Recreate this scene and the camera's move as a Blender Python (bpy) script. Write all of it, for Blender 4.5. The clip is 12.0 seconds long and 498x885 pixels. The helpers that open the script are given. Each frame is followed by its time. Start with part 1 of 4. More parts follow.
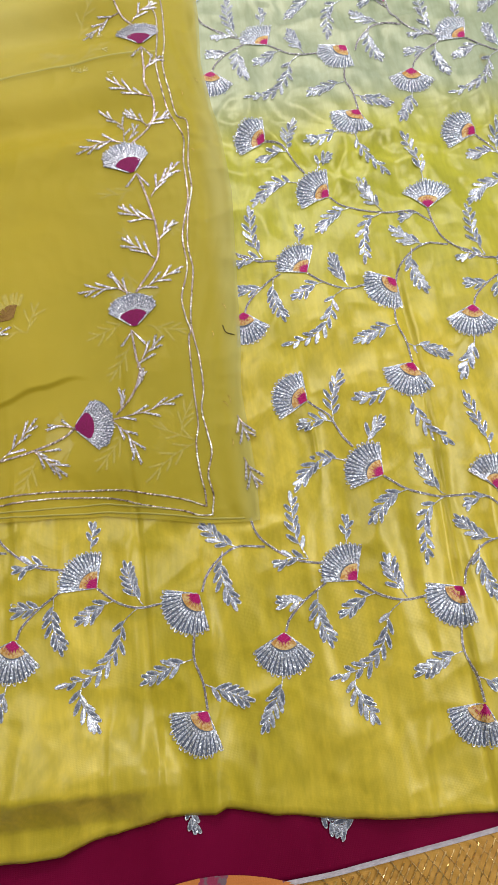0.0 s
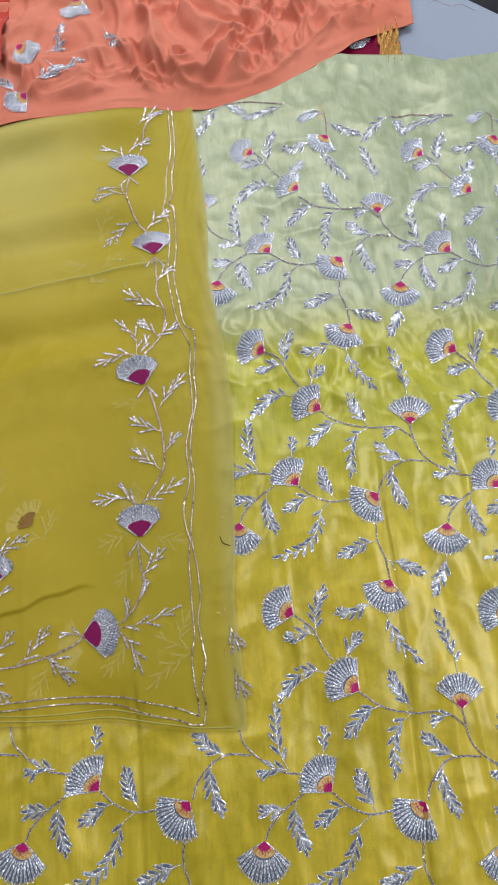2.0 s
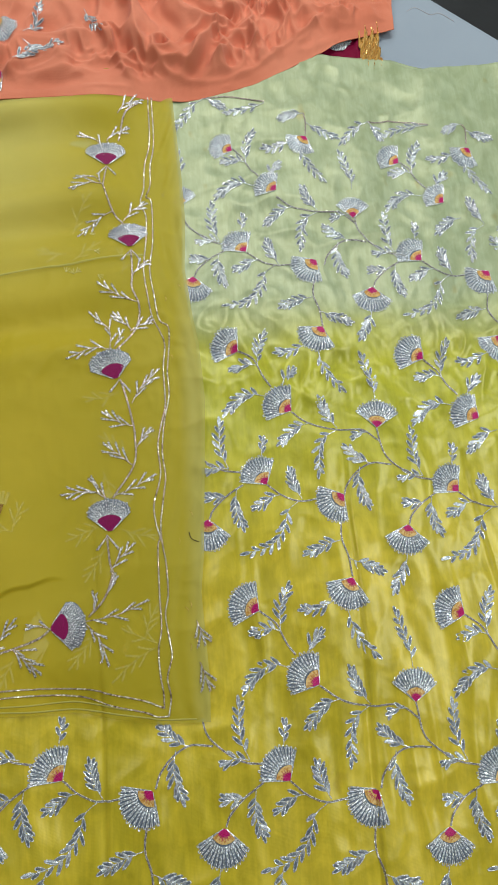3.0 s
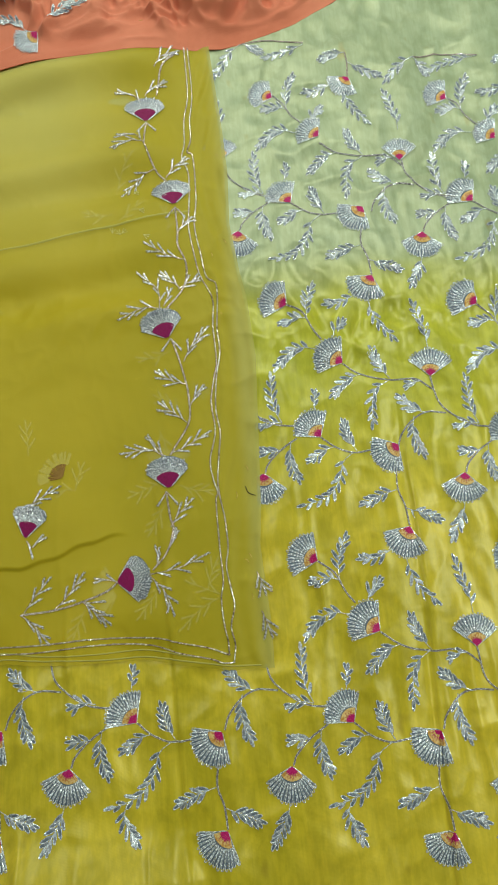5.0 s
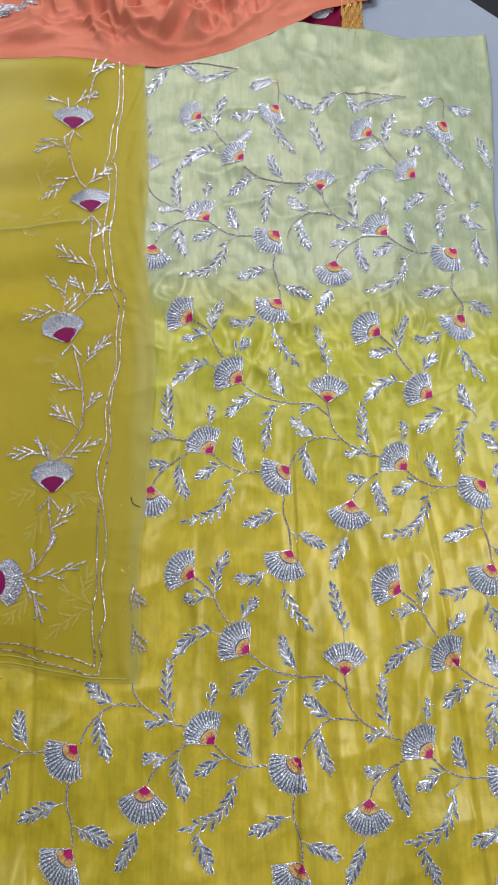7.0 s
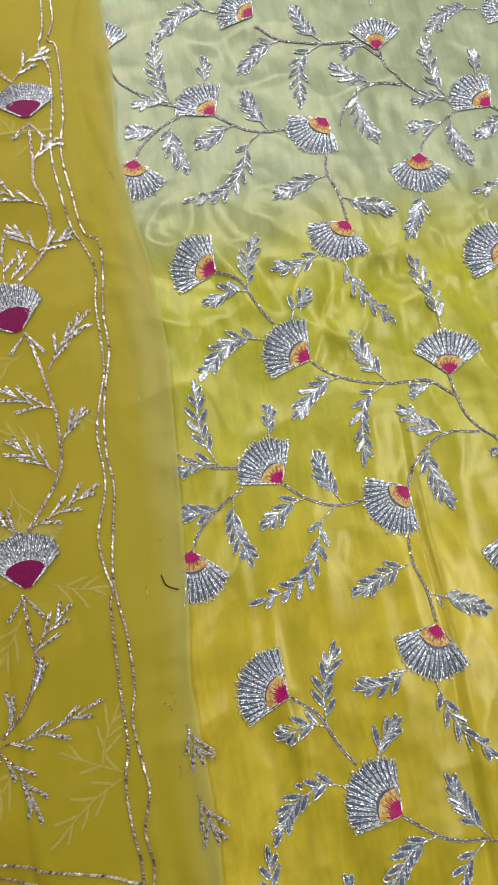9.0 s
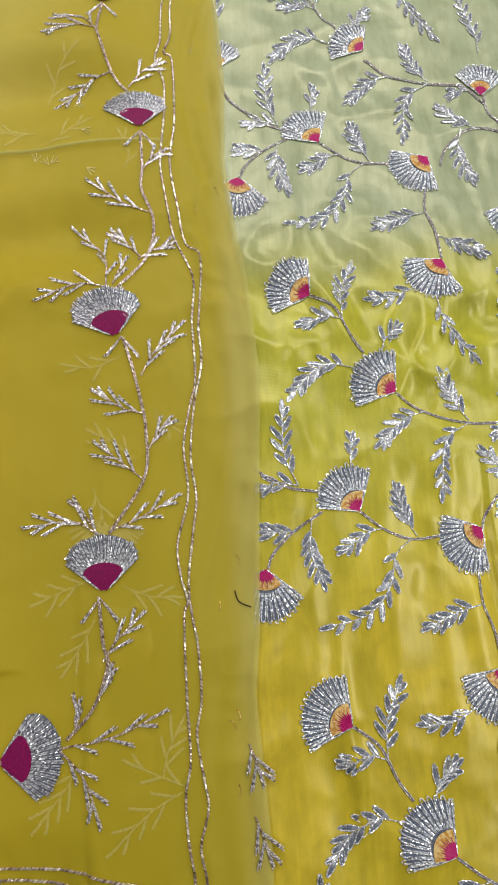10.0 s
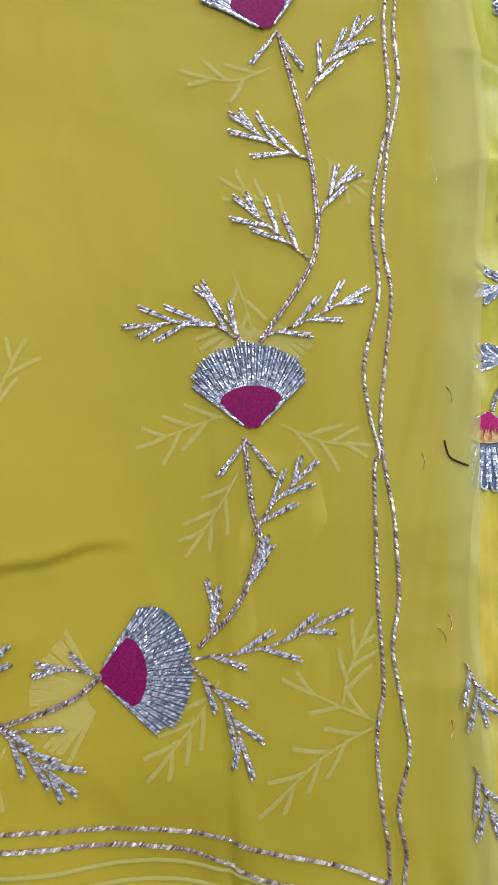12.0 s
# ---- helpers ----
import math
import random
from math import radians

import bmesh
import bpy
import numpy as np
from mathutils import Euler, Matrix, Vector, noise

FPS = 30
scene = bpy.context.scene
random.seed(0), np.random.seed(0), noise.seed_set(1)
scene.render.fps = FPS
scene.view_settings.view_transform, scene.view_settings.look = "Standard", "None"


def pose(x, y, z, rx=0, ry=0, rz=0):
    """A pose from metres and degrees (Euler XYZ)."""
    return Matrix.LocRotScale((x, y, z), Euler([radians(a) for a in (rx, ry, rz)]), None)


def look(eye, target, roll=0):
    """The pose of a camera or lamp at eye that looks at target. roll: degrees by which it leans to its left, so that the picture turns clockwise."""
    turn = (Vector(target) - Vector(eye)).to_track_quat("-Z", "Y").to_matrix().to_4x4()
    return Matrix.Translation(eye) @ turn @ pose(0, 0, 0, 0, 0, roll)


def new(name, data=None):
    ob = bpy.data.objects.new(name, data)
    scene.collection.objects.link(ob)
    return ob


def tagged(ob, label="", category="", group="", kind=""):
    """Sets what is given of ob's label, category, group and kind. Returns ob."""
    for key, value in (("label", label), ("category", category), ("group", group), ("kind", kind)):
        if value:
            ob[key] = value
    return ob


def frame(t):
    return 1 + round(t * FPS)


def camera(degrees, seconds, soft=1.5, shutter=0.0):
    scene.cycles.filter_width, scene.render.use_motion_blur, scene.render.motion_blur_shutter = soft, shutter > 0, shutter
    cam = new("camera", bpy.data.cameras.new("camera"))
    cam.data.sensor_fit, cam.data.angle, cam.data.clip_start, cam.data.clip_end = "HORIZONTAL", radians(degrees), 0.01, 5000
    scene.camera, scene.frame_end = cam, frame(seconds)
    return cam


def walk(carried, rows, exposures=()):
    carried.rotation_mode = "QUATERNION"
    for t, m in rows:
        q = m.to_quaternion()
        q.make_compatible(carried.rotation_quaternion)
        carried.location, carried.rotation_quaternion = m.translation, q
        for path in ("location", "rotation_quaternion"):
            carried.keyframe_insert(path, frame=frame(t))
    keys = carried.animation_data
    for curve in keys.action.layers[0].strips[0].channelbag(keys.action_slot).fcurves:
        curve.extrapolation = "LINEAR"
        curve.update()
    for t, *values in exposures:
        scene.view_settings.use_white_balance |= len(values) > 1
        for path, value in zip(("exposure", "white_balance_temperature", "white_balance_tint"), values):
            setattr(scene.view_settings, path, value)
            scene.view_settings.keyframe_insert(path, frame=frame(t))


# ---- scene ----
cam = camera(44.6, 12.0)
# seconds, eye in metres, turn in degrees
PATH = [
    (0, -0.1019, -0.0372, 0.5969, 16.42, 0.02, -6.70),
    (0.5, -0.1087, -0.0262, 0.6023, 16.86, -0.45, -5.46),
    (1, -0.1123, 0.0171, 0.5797, 16.95, -3.55, -5.82),
    (1.5, -0.0872, 0.0943, 0.6084, 17.33, 0.27, -2.84),
    (2, -0.0690, 0.1644, 0.7319, 16.95, -0.04, -4.89),
    (2.5, -0.0690, 0.1372, 0.7662, 17.06, -0.92, -3.02),
    (3, -0.0854, 0.1789, 0.7478, 15.48, -4.42, -4.11),
    (3.5, -0.1240, 0.1939, 0.7318, 16.54, -4.79, -2.15),
    (3.7, -0.1333, 0.2035, 0.7212, 15.74, -4.26, -1.81),
    (5.3, -0.0857, 0.1588, 0.7521, 9.28, 0.48, -6.62),
    (5.5, -0.0705, 0.1516, 0.7471, 7.51, 0.83, -7.23),
    (6, -0.0289, 0.1233, 0.7487, 12.71, -1.53, -4.23),
    (6.5, -0.0043, 0.1321, 0.7623, 16.05, -3.56, -1.80),
    (6.7, 0.0094, 0.1396, 0.7628, 15.26, -3.03, -1.07),
    (8.3, -0.0252, 0.2399, 0.5647, 11.02, -3.66, -5.36),
    (8.5, -0.0334, 0.2420, 0.5362, 11.41, -3.35, -6.62),
    (9, -0.0558, 0.2636, 0.4615, 12.61, -3.14, -9.20),
    (9.5, -0.0832, 0.2592, 0.4617, 12.75, -3.81, -6.07),
    (10, -0.1234, 0.2763, 0.4611, 13.43, -4.92, -3.45),
    (10.5, -0.1625, 0.2891, 0.4540, 12.93, -5.24, -1.26),
    (11, -0.2069, 0.2798, 0.4633, 11.15, -2.53, 0.77),
    (11.5, -0.2348, 0.2609, 0.4005, 9.80, -4.71, 0.20),
    (12, -0.2148, 0.2445, 0.2828, 5.73, -5.06, -1.16),
]
EXPOSURES = [(0.0, -0.03, 6150, 11), (0.5, -0.05, 6000, 12), (1.0, -0.18, 5850, 12), (2.0, -0.27, 5850, 11), (2.5, -0.29, 6050, 4), (3.0, -0.29, 6200, -3), (3.5, -0.31, 6450, -17), (5.5, -0.34, 6450, -13), (6.0, -0.3, 6150, -2), (6.5, -0.29, 5850, 11), (8.5, -0.32, 6250, 5), (9.5, -0.28, 6450, 8), (10.5, -0.28, 6600, 8), (11.0, -0.1, 6600, 3), (12.0, 0.03, 5350, 13)]
walk(cam, [(t, pose(x, y, z, rx, ry, rz)) for t, x, y, z, rx, ry, rz in PATH], EXPOSURES)

# ---- light: a shop room with ceiling panels, all unseen ----
world = bpy.data.worlds.new("world")
scene.world = world
world.use_nodes = True
world.node_tree.nodes["Background"].inputs[0].default_value = (0.9, 0.95, 1.0, 1)
world.node_tree.nodes["Background"].inputs[1].default_value = 0.05


def lamp(name, eye, target, sx, sy, watts, colour):
    data = bpy.data.lights.new(name, "AREA")
    data.shape, data.size, data.size_y, data.energy, data.color = "RECTANGLE", sx, sy, watts, colour
    ob = new(name, data)
    ob.matrix_world = look(eye, target)
    return ob


lamp("unseen_ceiling_light", (0.30, 1.70, 1.72), (0.30, 1.68, 0), 1.2, 0.5, 24, (1.0, 0.97, 0.93))
# these three are added for sparkle, fold contrast and side-to-side brightness
lamp("unseen_ceiling_light", (-0.95, 0.75, 1.72), (-0.95, 0.75, 0), 0.35, 1.1, 12, (1.0, 0.97, 0.93))
lamp("unseen_ceiling_light", (1.25, 0.20, 1.72), (1.25, 0.20, 0), 0.4, 1.2, 25, (1.0, 0.97, 0.93))
lamp("unseen_ceiling_light", (-0.30, 2.75, 1.72), (-0.30, 2.73, 0), 1.2, 0.5, 20, (1.0, 0.97, 0.93))


# ---- materials ----
def nodes_of(name):
    m = bpy.data.materials.new(name)
    m.use_nodes = True
    nt = m.node_tree
    return m, nt, nt.nodes["Principled BSDF"]


def link(nt, a, b):
    nt.links.new(a, b)


def add(nt, kind, **kw):
    n = nt.nodes.new(kind)
    for k, v in kw.items():
        n.inputs[k.replace("_", " ")].default_value = v
    return n


def mix(nt, fac, a, b):
    n = nt.nodes.new("ShaderNodeMix")
    n.data_type = "RGBA"
    for sock, v in ((n.inputs[0], fac), (n.inputs[6], a), (n.inputs[7], b)):
        if isinstance(v, (int, float, tuple)):
            sock.default_value = v
        else:
            nt.links.new(v, sock)
    return n.outputs[2]


def ramp(nt, src, a, b, steps=None):
    n = nt.nodes.new("ShaderNodeMapRange")
    n.inputs[1].default_value, n.inputs[2].default_value = a, b
    n.interpolation_type = "SMOOTHSTEP"
    nt.links.new(src, n.inputs[0])
    return n.outputs[0]


def noise_of(nt, scale, detail=3, stretch=(1, 1, 1), rough=0.55, warp=0.0):
    co = nt.nodes.new("ShaderNodeTexCoord")
    mp = nt.nodes.new("ShaderNodeMapping")
    mp.inputs["Scale"].default_value = stretch
    nt.links.new(co.outputs["Object"], mp.inputs[0])
    n = add(nt, "ShaderNodeTexNoise", Scale=scale, Detail=detail, Roughness=rough, Distortion=warp)
    nt.links.new(mp.outputs[0], n.inputs["Vector"])
    return n.outputs["Fac"]


def weave_bump(nt, bsdf, strength, scale=1500, dist=0.0004, pucker=0.35, stretch=(1.6, 0.7, 1)):
    """Fine threads plus soft puckers."""
    co = nt.nodes.new("ShaderNodeTexCoord")
    waves = []
    for axis in ("X", "Y"):
        w = add(nt, "ShaderNodeTexWave", Scale=scale / 6, Distortion=1.5, Detail=1.0)
        w.bands_direction = axis
        nt.links.new(co.outputs["Object"], w.inputs["Vector"])
        waves.append(w.outputs["Fac"])
    m = nt.nodes.new("ShaderNodeMath")
    m.operation = "MULTIPLY"
    nt.links.new(waves[0], m.inputs[0]), nt.links.new(waves[1], m.inputs[1])
    b1 = add(nt, "ShaderNodeBump", Strength=strength, Distance=dist)
    nt.links.new(m.outputs[0], b1.inputs["Height"])
    b2 = add(nt, "ShaderNodeBump", Strength=pucker, Distance=0.010)
    nt.links.new(noise_of(nt, 14, 1, stretch, 0.4, 0.4), b2.inputs["Height"])
    b3 = add(nt, "ShaderNodeBump", Strength=pucker * 0.25, Distance=0.002)
    nt.links.new(noise_of(nt, 48, 2, stretch, 0.5, 0.8), b3.inputs["Height"])
    nt.links.new(b1.outputs[0], b2.inputs["Normal"])
    nt.links.new(b2.outputs[0], b3.inputs["Normal"])
    nt.links.new(b3.outputs[0], bsdf.inputs["Normal"])


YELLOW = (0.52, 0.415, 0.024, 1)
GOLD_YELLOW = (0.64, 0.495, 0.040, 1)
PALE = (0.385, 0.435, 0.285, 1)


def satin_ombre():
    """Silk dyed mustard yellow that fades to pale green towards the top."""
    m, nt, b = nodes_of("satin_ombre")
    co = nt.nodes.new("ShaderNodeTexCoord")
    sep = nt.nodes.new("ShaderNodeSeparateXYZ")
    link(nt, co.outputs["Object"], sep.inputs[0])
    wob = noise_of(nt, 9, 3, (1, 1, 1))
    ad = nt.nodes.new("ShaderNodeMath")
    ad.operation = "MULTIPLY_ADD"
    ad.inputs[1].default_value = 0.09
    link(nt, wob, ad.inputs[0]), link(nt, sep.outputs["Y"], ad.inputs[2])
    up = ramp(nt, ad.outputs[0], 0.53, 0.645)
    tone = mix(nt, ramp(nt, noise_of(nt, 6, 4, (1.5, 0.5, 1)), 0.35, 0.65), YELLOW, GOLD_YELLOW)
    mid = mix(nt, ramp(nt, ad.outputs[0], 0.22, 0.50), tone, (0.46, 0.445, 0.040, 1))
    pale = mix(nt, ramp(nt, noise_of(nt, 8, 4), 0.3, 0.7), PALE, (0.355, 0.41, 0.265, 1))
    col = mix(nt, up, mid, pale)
    stain = ramp(nt, noise_of(nt, 20, 2, (1.2, 0.8, 1)), 0.66, 0.76)
    st = nt.nodes.new("ShaderNodeMath")
    st.operation = "MULTIPLY"
    st.inputs[1].default_value = 0.5
    link(nt, stain, st.inputs[0])
    col = mix(nt, st.outputs[0], col, (0.30, 0.21, 0.02, 1))
    # slub threads, their contrast raised so streaks of sheen sit in the colour
    slub_sheen = mix(nt, ramp(nt, noise_of(nt, 240, 3, (1, 0.09, 1)), 0.3, 0.7), (0.94, 0.94, 0.92, 1), (1.05, 1.05, 1.06, 1))
    blot = mix(nt, ramp(nt, noise_of(nt, 34, 4, (1.2, 0.8, 1), 0.6, 0.6), 0.3, 0.7), (0.83, 0.84, 0.78, 1), (1.09, 1.08, 1.10, 1))
    for tint in (slub_sheen, blot):
        times = nt.nodes.new("ShaderNodeMix")
        times.data_type, times.blend_type = "RGBA", "MULTIPLY"
        times.inputs[0].default_value = 1.0
        link(nt, col, times.inputs[6]), link(nt, tint, times.inputs[7])
        col = times.outputs[2]
    link(nt, col, b.inputs["Base Color"])
    b.inputs["Roughness"].default_value = 0.35
    b.inputs["Specular IOR Level"].default_value = 0.75
    b.inputs["Specular Tint"].default_value = (1.0, 0.93, 0.62, 1)
    b.inputs["Anisotropic"].default_value = 0.4
    weave_bump(nt, b, 0.08, 1500, 0.0004, 0.30, (1.2, 0.8, 1))
    return m


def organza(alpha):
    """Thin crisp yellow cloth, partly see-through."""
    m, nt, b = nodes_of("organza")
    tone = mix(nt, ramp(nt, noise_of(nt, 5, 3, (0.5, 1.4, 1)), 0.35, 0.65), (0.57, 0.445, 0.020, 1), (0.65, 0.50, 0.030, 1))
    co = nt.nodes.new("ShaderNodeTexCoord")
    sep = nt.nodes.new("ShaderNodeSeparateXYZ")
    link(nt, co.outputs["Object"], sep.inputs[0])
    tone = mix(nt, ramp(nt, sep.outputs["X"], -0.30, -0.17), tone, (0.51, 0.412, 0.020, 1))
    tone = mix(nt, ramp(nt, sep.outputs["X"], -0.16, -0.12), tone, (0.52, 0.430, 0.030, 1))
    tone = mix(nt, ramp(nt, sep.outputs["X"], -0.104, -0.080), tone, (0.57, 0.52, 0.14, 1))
    # paler towards the upper left: the veil's highlight put into its base colour
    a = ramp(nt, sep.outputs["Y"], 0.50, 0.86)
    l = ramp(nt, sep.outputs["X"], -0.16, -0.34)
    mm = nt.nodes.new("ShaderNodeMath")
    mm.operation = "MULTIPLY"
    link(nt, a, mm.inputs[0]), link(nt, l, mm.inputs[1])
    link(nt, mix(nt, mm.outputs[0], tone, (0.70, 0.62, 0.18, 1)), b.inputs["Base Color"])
    b.inputs["Roughness"].default_value = 0.55
    b.inputs["Specular IOR Level"].default_value = 0.3
    b.inputs["Sheen Weight"].default_value = 0.08
    b.inputs["Alpha"].default_value = alpha
    weave_bump(nt, b, 0.08, 1100, 0.0004, 0.22, (0.6, 1.2, 1))
    return m


def cloth(name, a, b_, rough=0.6, scale=7, sheen=0.15, bump=0.3, gloss=0.3):
    m, nt, b = nodes_of(name)
    link(nt, mix(nt, ramp(nt, noise_of(nt, scale, 4), 0.3, 0.7), a, b_), b.inputs["Base Color"])
    b.inputs["Roughness"].default_value = rough
    b.inputs["Sheen Weight"].default_value = sheen
    b.inputs["Specular IOR Level"].default_value = gloss
    weave_bump(nt, b, bump, 1300)
    return m


def metal(name, a, b_, rough, spread=0.15):
    """Metal thread and cut beads; each bead takes its own tone."""
    m, nt, b = nodes_of(name)
    geo = nt.nodes.new("ShaderNodeNewGeometry")
    link(nt, mix(nt, geo.outputs["Random Per Island"], a, b_), b.inputs["Base Color"])
    white = nt.nodes.new("ShaderNodeTexWhiteNoise")
    white.noise_dimensions = "1D"
    link(nt, geo.outputs["Random Per Island"], white.inputs["W"])
    for sock, lo, hi in (("Metallic", 0.2, 0.85), ("Roughness", rough + spread, max(rough - spread, 0.06))):
        mr = nt.nodes.new("ShaderNodeMapRange")
        mr.inputs[3].default_value, mr.inputs[4].default_value = lo, hi
        link(nt, white.outputs["Value"], mr.inputs[0])
        link(nt, mr.outputs[0], b.inputs[sock])
    return m


def glint_filling():
    """Loop filling: dull thread; some leaves get a glint as a brighter, metallic colour."""
    m, nt, b = nodes_of("leaf_filling")
    info = nt.nodes.new("ShaderNodeObjectInfo")
    grain = ramp(nt, noise_of(nt, 700, 2), 0.42, 0.58)
    bright = ramp(nt, info.outputs["Random"], 0.62, 0.95)
    lit = mix(nt, grain, (0.42, 0.44, 0.50, 1), (0.86, 0.87, 0.90, 1))
    dull = mix(nt, grain, (0.105, 0.12, 0.16, 1), (0.24, 0.26, 0.31, 1))
    link(nt, mix(nt, bright, dull, lit), b.inputs["Base Color"])
    link(nt, bright, b.inputs["Metallic"])
    b.inputs["Roughness"].default_value = 0.3
    bp = add(nt, "ShaderNodeBump", Strength=0.6, Distance=0.0005)
    link(nt, noise_of(nt, 700, 2), bp.inputs["Height"])
    link(nt, bp.outputs[0], b.inputs["Normal"])
    return m


def thread(name, a, b_, rough=0.55, scale=900):
    m, nt, b = nodes_of(name)
    link(nt, mix(nt, ramp(nt, noise_of(nt, scale, 2), 0.35, 0.65), a, b_), b.inputs["Base Color"])
    b.inputs["Roughness"].default_value = rough
    b.inputs["Specular IOR Level"].default_value = 0.2
    bp = add(nt, "ShaderNodeBump", Strength=0.5, Distance=0.0003)
    link(nt, noise_of(nt, scale, 2), bp.inputs["Height"])
    link(nt, bp.outputs[0], b.inputs["Normal"])
    return m


def floral_print():
    m, nt, b = nodes_of("floral_print")
    co = nt.nodes.new("ShaderNodeTexCoord")
    v = add(nt, "ShaderNodeTexVoronoi", Scale=30.0, Randomness=0.8)
    link(nt, co.outputs["Object"], v.inputs["Vector"])
    ragged = nt.nodes.new("ShaderNodeMath")
    ragged.operation = "MULTIPLY_ADD"
    ragged.inputs[1].default_value = 0.5
    link(nt, noise_of(nt, 140, 3), ragged.inputs[0]), link(nt, v.outputs["Distance"], ragged.inputs[2])
    spot = ramp(nt, ragged.outputs[0], 0.60, 0.63)
    base = mix(nt, ramp(nt, noise_of(nt, 12, 4), 0.3, 0.7), (0.52, 0.16, 0.025, 1), (0.60, 0.20, 0.035, 1))
    ink = mix(nt, ramp(nt, noise_of(nt, 90, 2), 0.45, 0.55), (0.28, 0.02, 0.07, 1), (0.16, 0.10, 0.12, 1))
    link(nt, mix(nt, spot, ink, base), b.inputs["Base Color"])
    b.inputs["Roughness"].default_value = 0.7
    weave_bump(nt, b, 0.3, 900)
    return m


def room_paint(name, a, b_, rough):
    m, nt, b = nodes_of(name)
    link(nt, mix(nt, ramp(nt, noise_of(nt, 3, 5), 0.3, 0.7), a, b_), b.inputs["Base Color"])
    b.inputs["Roughness"].default_value = rough
    bp = add(nt, "ShaderNodeBump", Strength=0.15, Distance=0.002)
    link(nt, noise_of(nt, 60, 3), bp.inputs["Height"])
    link(nt, bp.outputs[0], b.inputs["Normal"])
    return m


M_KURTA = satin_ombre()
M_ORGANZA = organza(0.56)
M_LINING = cloth("lining", (0.47, 0.37, 0.012, 1), (0.54, 0.42, 0.018, 1), 0.5, 7, 0.0)
M_SILVER = metal("silver_bead", (0.97, 0.98, 1.0, 1), (0.70, 0.75, 0.86, 1), 0.22)
M_ZARI = metal("zari_cord", (0.88, 0.76, 0.71, 1), (0.30, 0.21, 0.18, 1), 0.26)
M_CORD_GLINT = metal("cord_glint", (1.0, 0.97, 0.88, 1), (0.90, 0.84, 0.74, 1), 0.24)
M_COIL = metal("silver_coil", (1.0, 1.0, 1.0, 1), (0.24, 0.21, 0.25, 1), 0.25)
M_SLATE = thread("slate_thread", (0.085, 0.105, 0.15, 1), (0.17, 0.195, 0.26, 1), 0.4)
M_WIRE = metal("wound_wire", (0.97, 0.96, 1.0, 1), (0.42, 0.37, 0.40, 1), 0.26)
M_FAN_WIRE = metal("fan_wire", (0.88, 0.89, 0.94, 1), (0.40, 0.40, 0.47, 1), 0.27, 0.12)
M_STEM = thread("mauve_cord", (0.15, 0.12, 0.13, 1), (0.28, 0.24, 0.25, 1), 0.35)
M_GLINT_FILLING = glint_filling()
M_PEACH = thread("peach_thread", (0.52, 0.25, 0.045, 1), (0.74, 0.55, 0.24, 1), 0.5, 420)
M_PINK = thread("magenta_thread", (0.15, 0.001, 0.055, 1), (0.25, 0.002, 0.098, 1))
M_ROSE = thread("rose_thread", (0.36, 0.006, 0.100, 1), (0.50, 0.018, 0.165, 1), 0.45)
M_GHOST = thread("pale_thread", (0.80, 0.75, 0.42, 1), (0.68, 0.62, 0.28, 1), 0.6)
M_BROWN = thread("brown_thread", (0.20, 0.10, 0.022, 1), (0.34, 0.20, 0.05, 1), 0.6)
M_CORAL = cloth("coral_georgette", (0.58, 0.175, 0.105, 1), (0.68, 0.235, 0.150, 1), 0.8, 6, 0.1, 0.3, 0.10)
M_RED = cloth("red_georgette", (0.40, 0.022, 0.010, 1), (0.48, 0.035, 0.014, 1), 0.6, 6)
M_MAROON = cloth("maroon_silk", (0.15, 0.001, 0.026, 1), (0.19, 0.002, 0.036, 1), 0.6, 8, 0.0, 0.2, 0.08)
M_BROCADE = cloth("gold_brocade", (0.48, 0.24, 0.035, 1), (0.60, 0.33, 0.06, 1), 0.45, 30, 0.3)
M_GOLD = metal("gold_thread", (0.85, 0.60, 0.25, 1), (0.55, 0.36, 0.10, 1), 0.30)
M_PIPING = cloth("grey_piping", (0.45, 0.41, 0.44, 1), (0.58, 0.54, 0.57, 1), 0.5, 200)
M_PRINT = floral_print()
M_TABLE = room_paint("grey_laminate", (0.26, 0.30, 0.38, 1), (0.30, 0.34, 0.42, 1), 0.45)
M_WALL = room_paint("wall_paint", (0.58, 0.57, 0.55, 1), (0.64, 0.63, 0.61, 1), 0.8)
M_FLOOR = room_paint("dark_floor", (0.020, 0.021, 0.025, 1), (0.035, 0.036, 0.042, 1), 0.5)
M_HAIR = thread("dark_fibre", (0.03, 0.02, 0.015, 1), (0.06, 0.04, 0.02, 1))


# ---- mesh helpers ----
class Geo:
    """Collects vertices and faces for one mesh."""

    def __init__(self):
        self.v, self.f, self.m, self.n = [], [], [], 0

    def put(self, verts, faces, mat=0):
        verts = np.asarray(verts, float).reshape(-1, 3)
        self.v.append(verts)
        self.f.extend([tuple(int(i) + self.n for i in f) for f in faces])
        self.m.extend([mat] * len(faces))
        self.n += len(verts)

    def mesh(self, name, mats, smooth=False, lift=None, origin=(0, 0, 0)):
        v = np.vstack(self.v)
        if lift is not None:
            v[:, 2] += lift(v[:, 0], v[:, 1])
        v = v - np.asarray(origin)
        me = bpy.data.meshes.new(name)
        me.from_pydata(v.tolist(), [], self.f)
        for mat in mats:
            me.materials.append(mat)
        me.polygons.foreach_set("material_index", self.m)
        me.polygons.foreach_set("use_smooth", [smooth] * len(self.m))
        me.update()
        return me


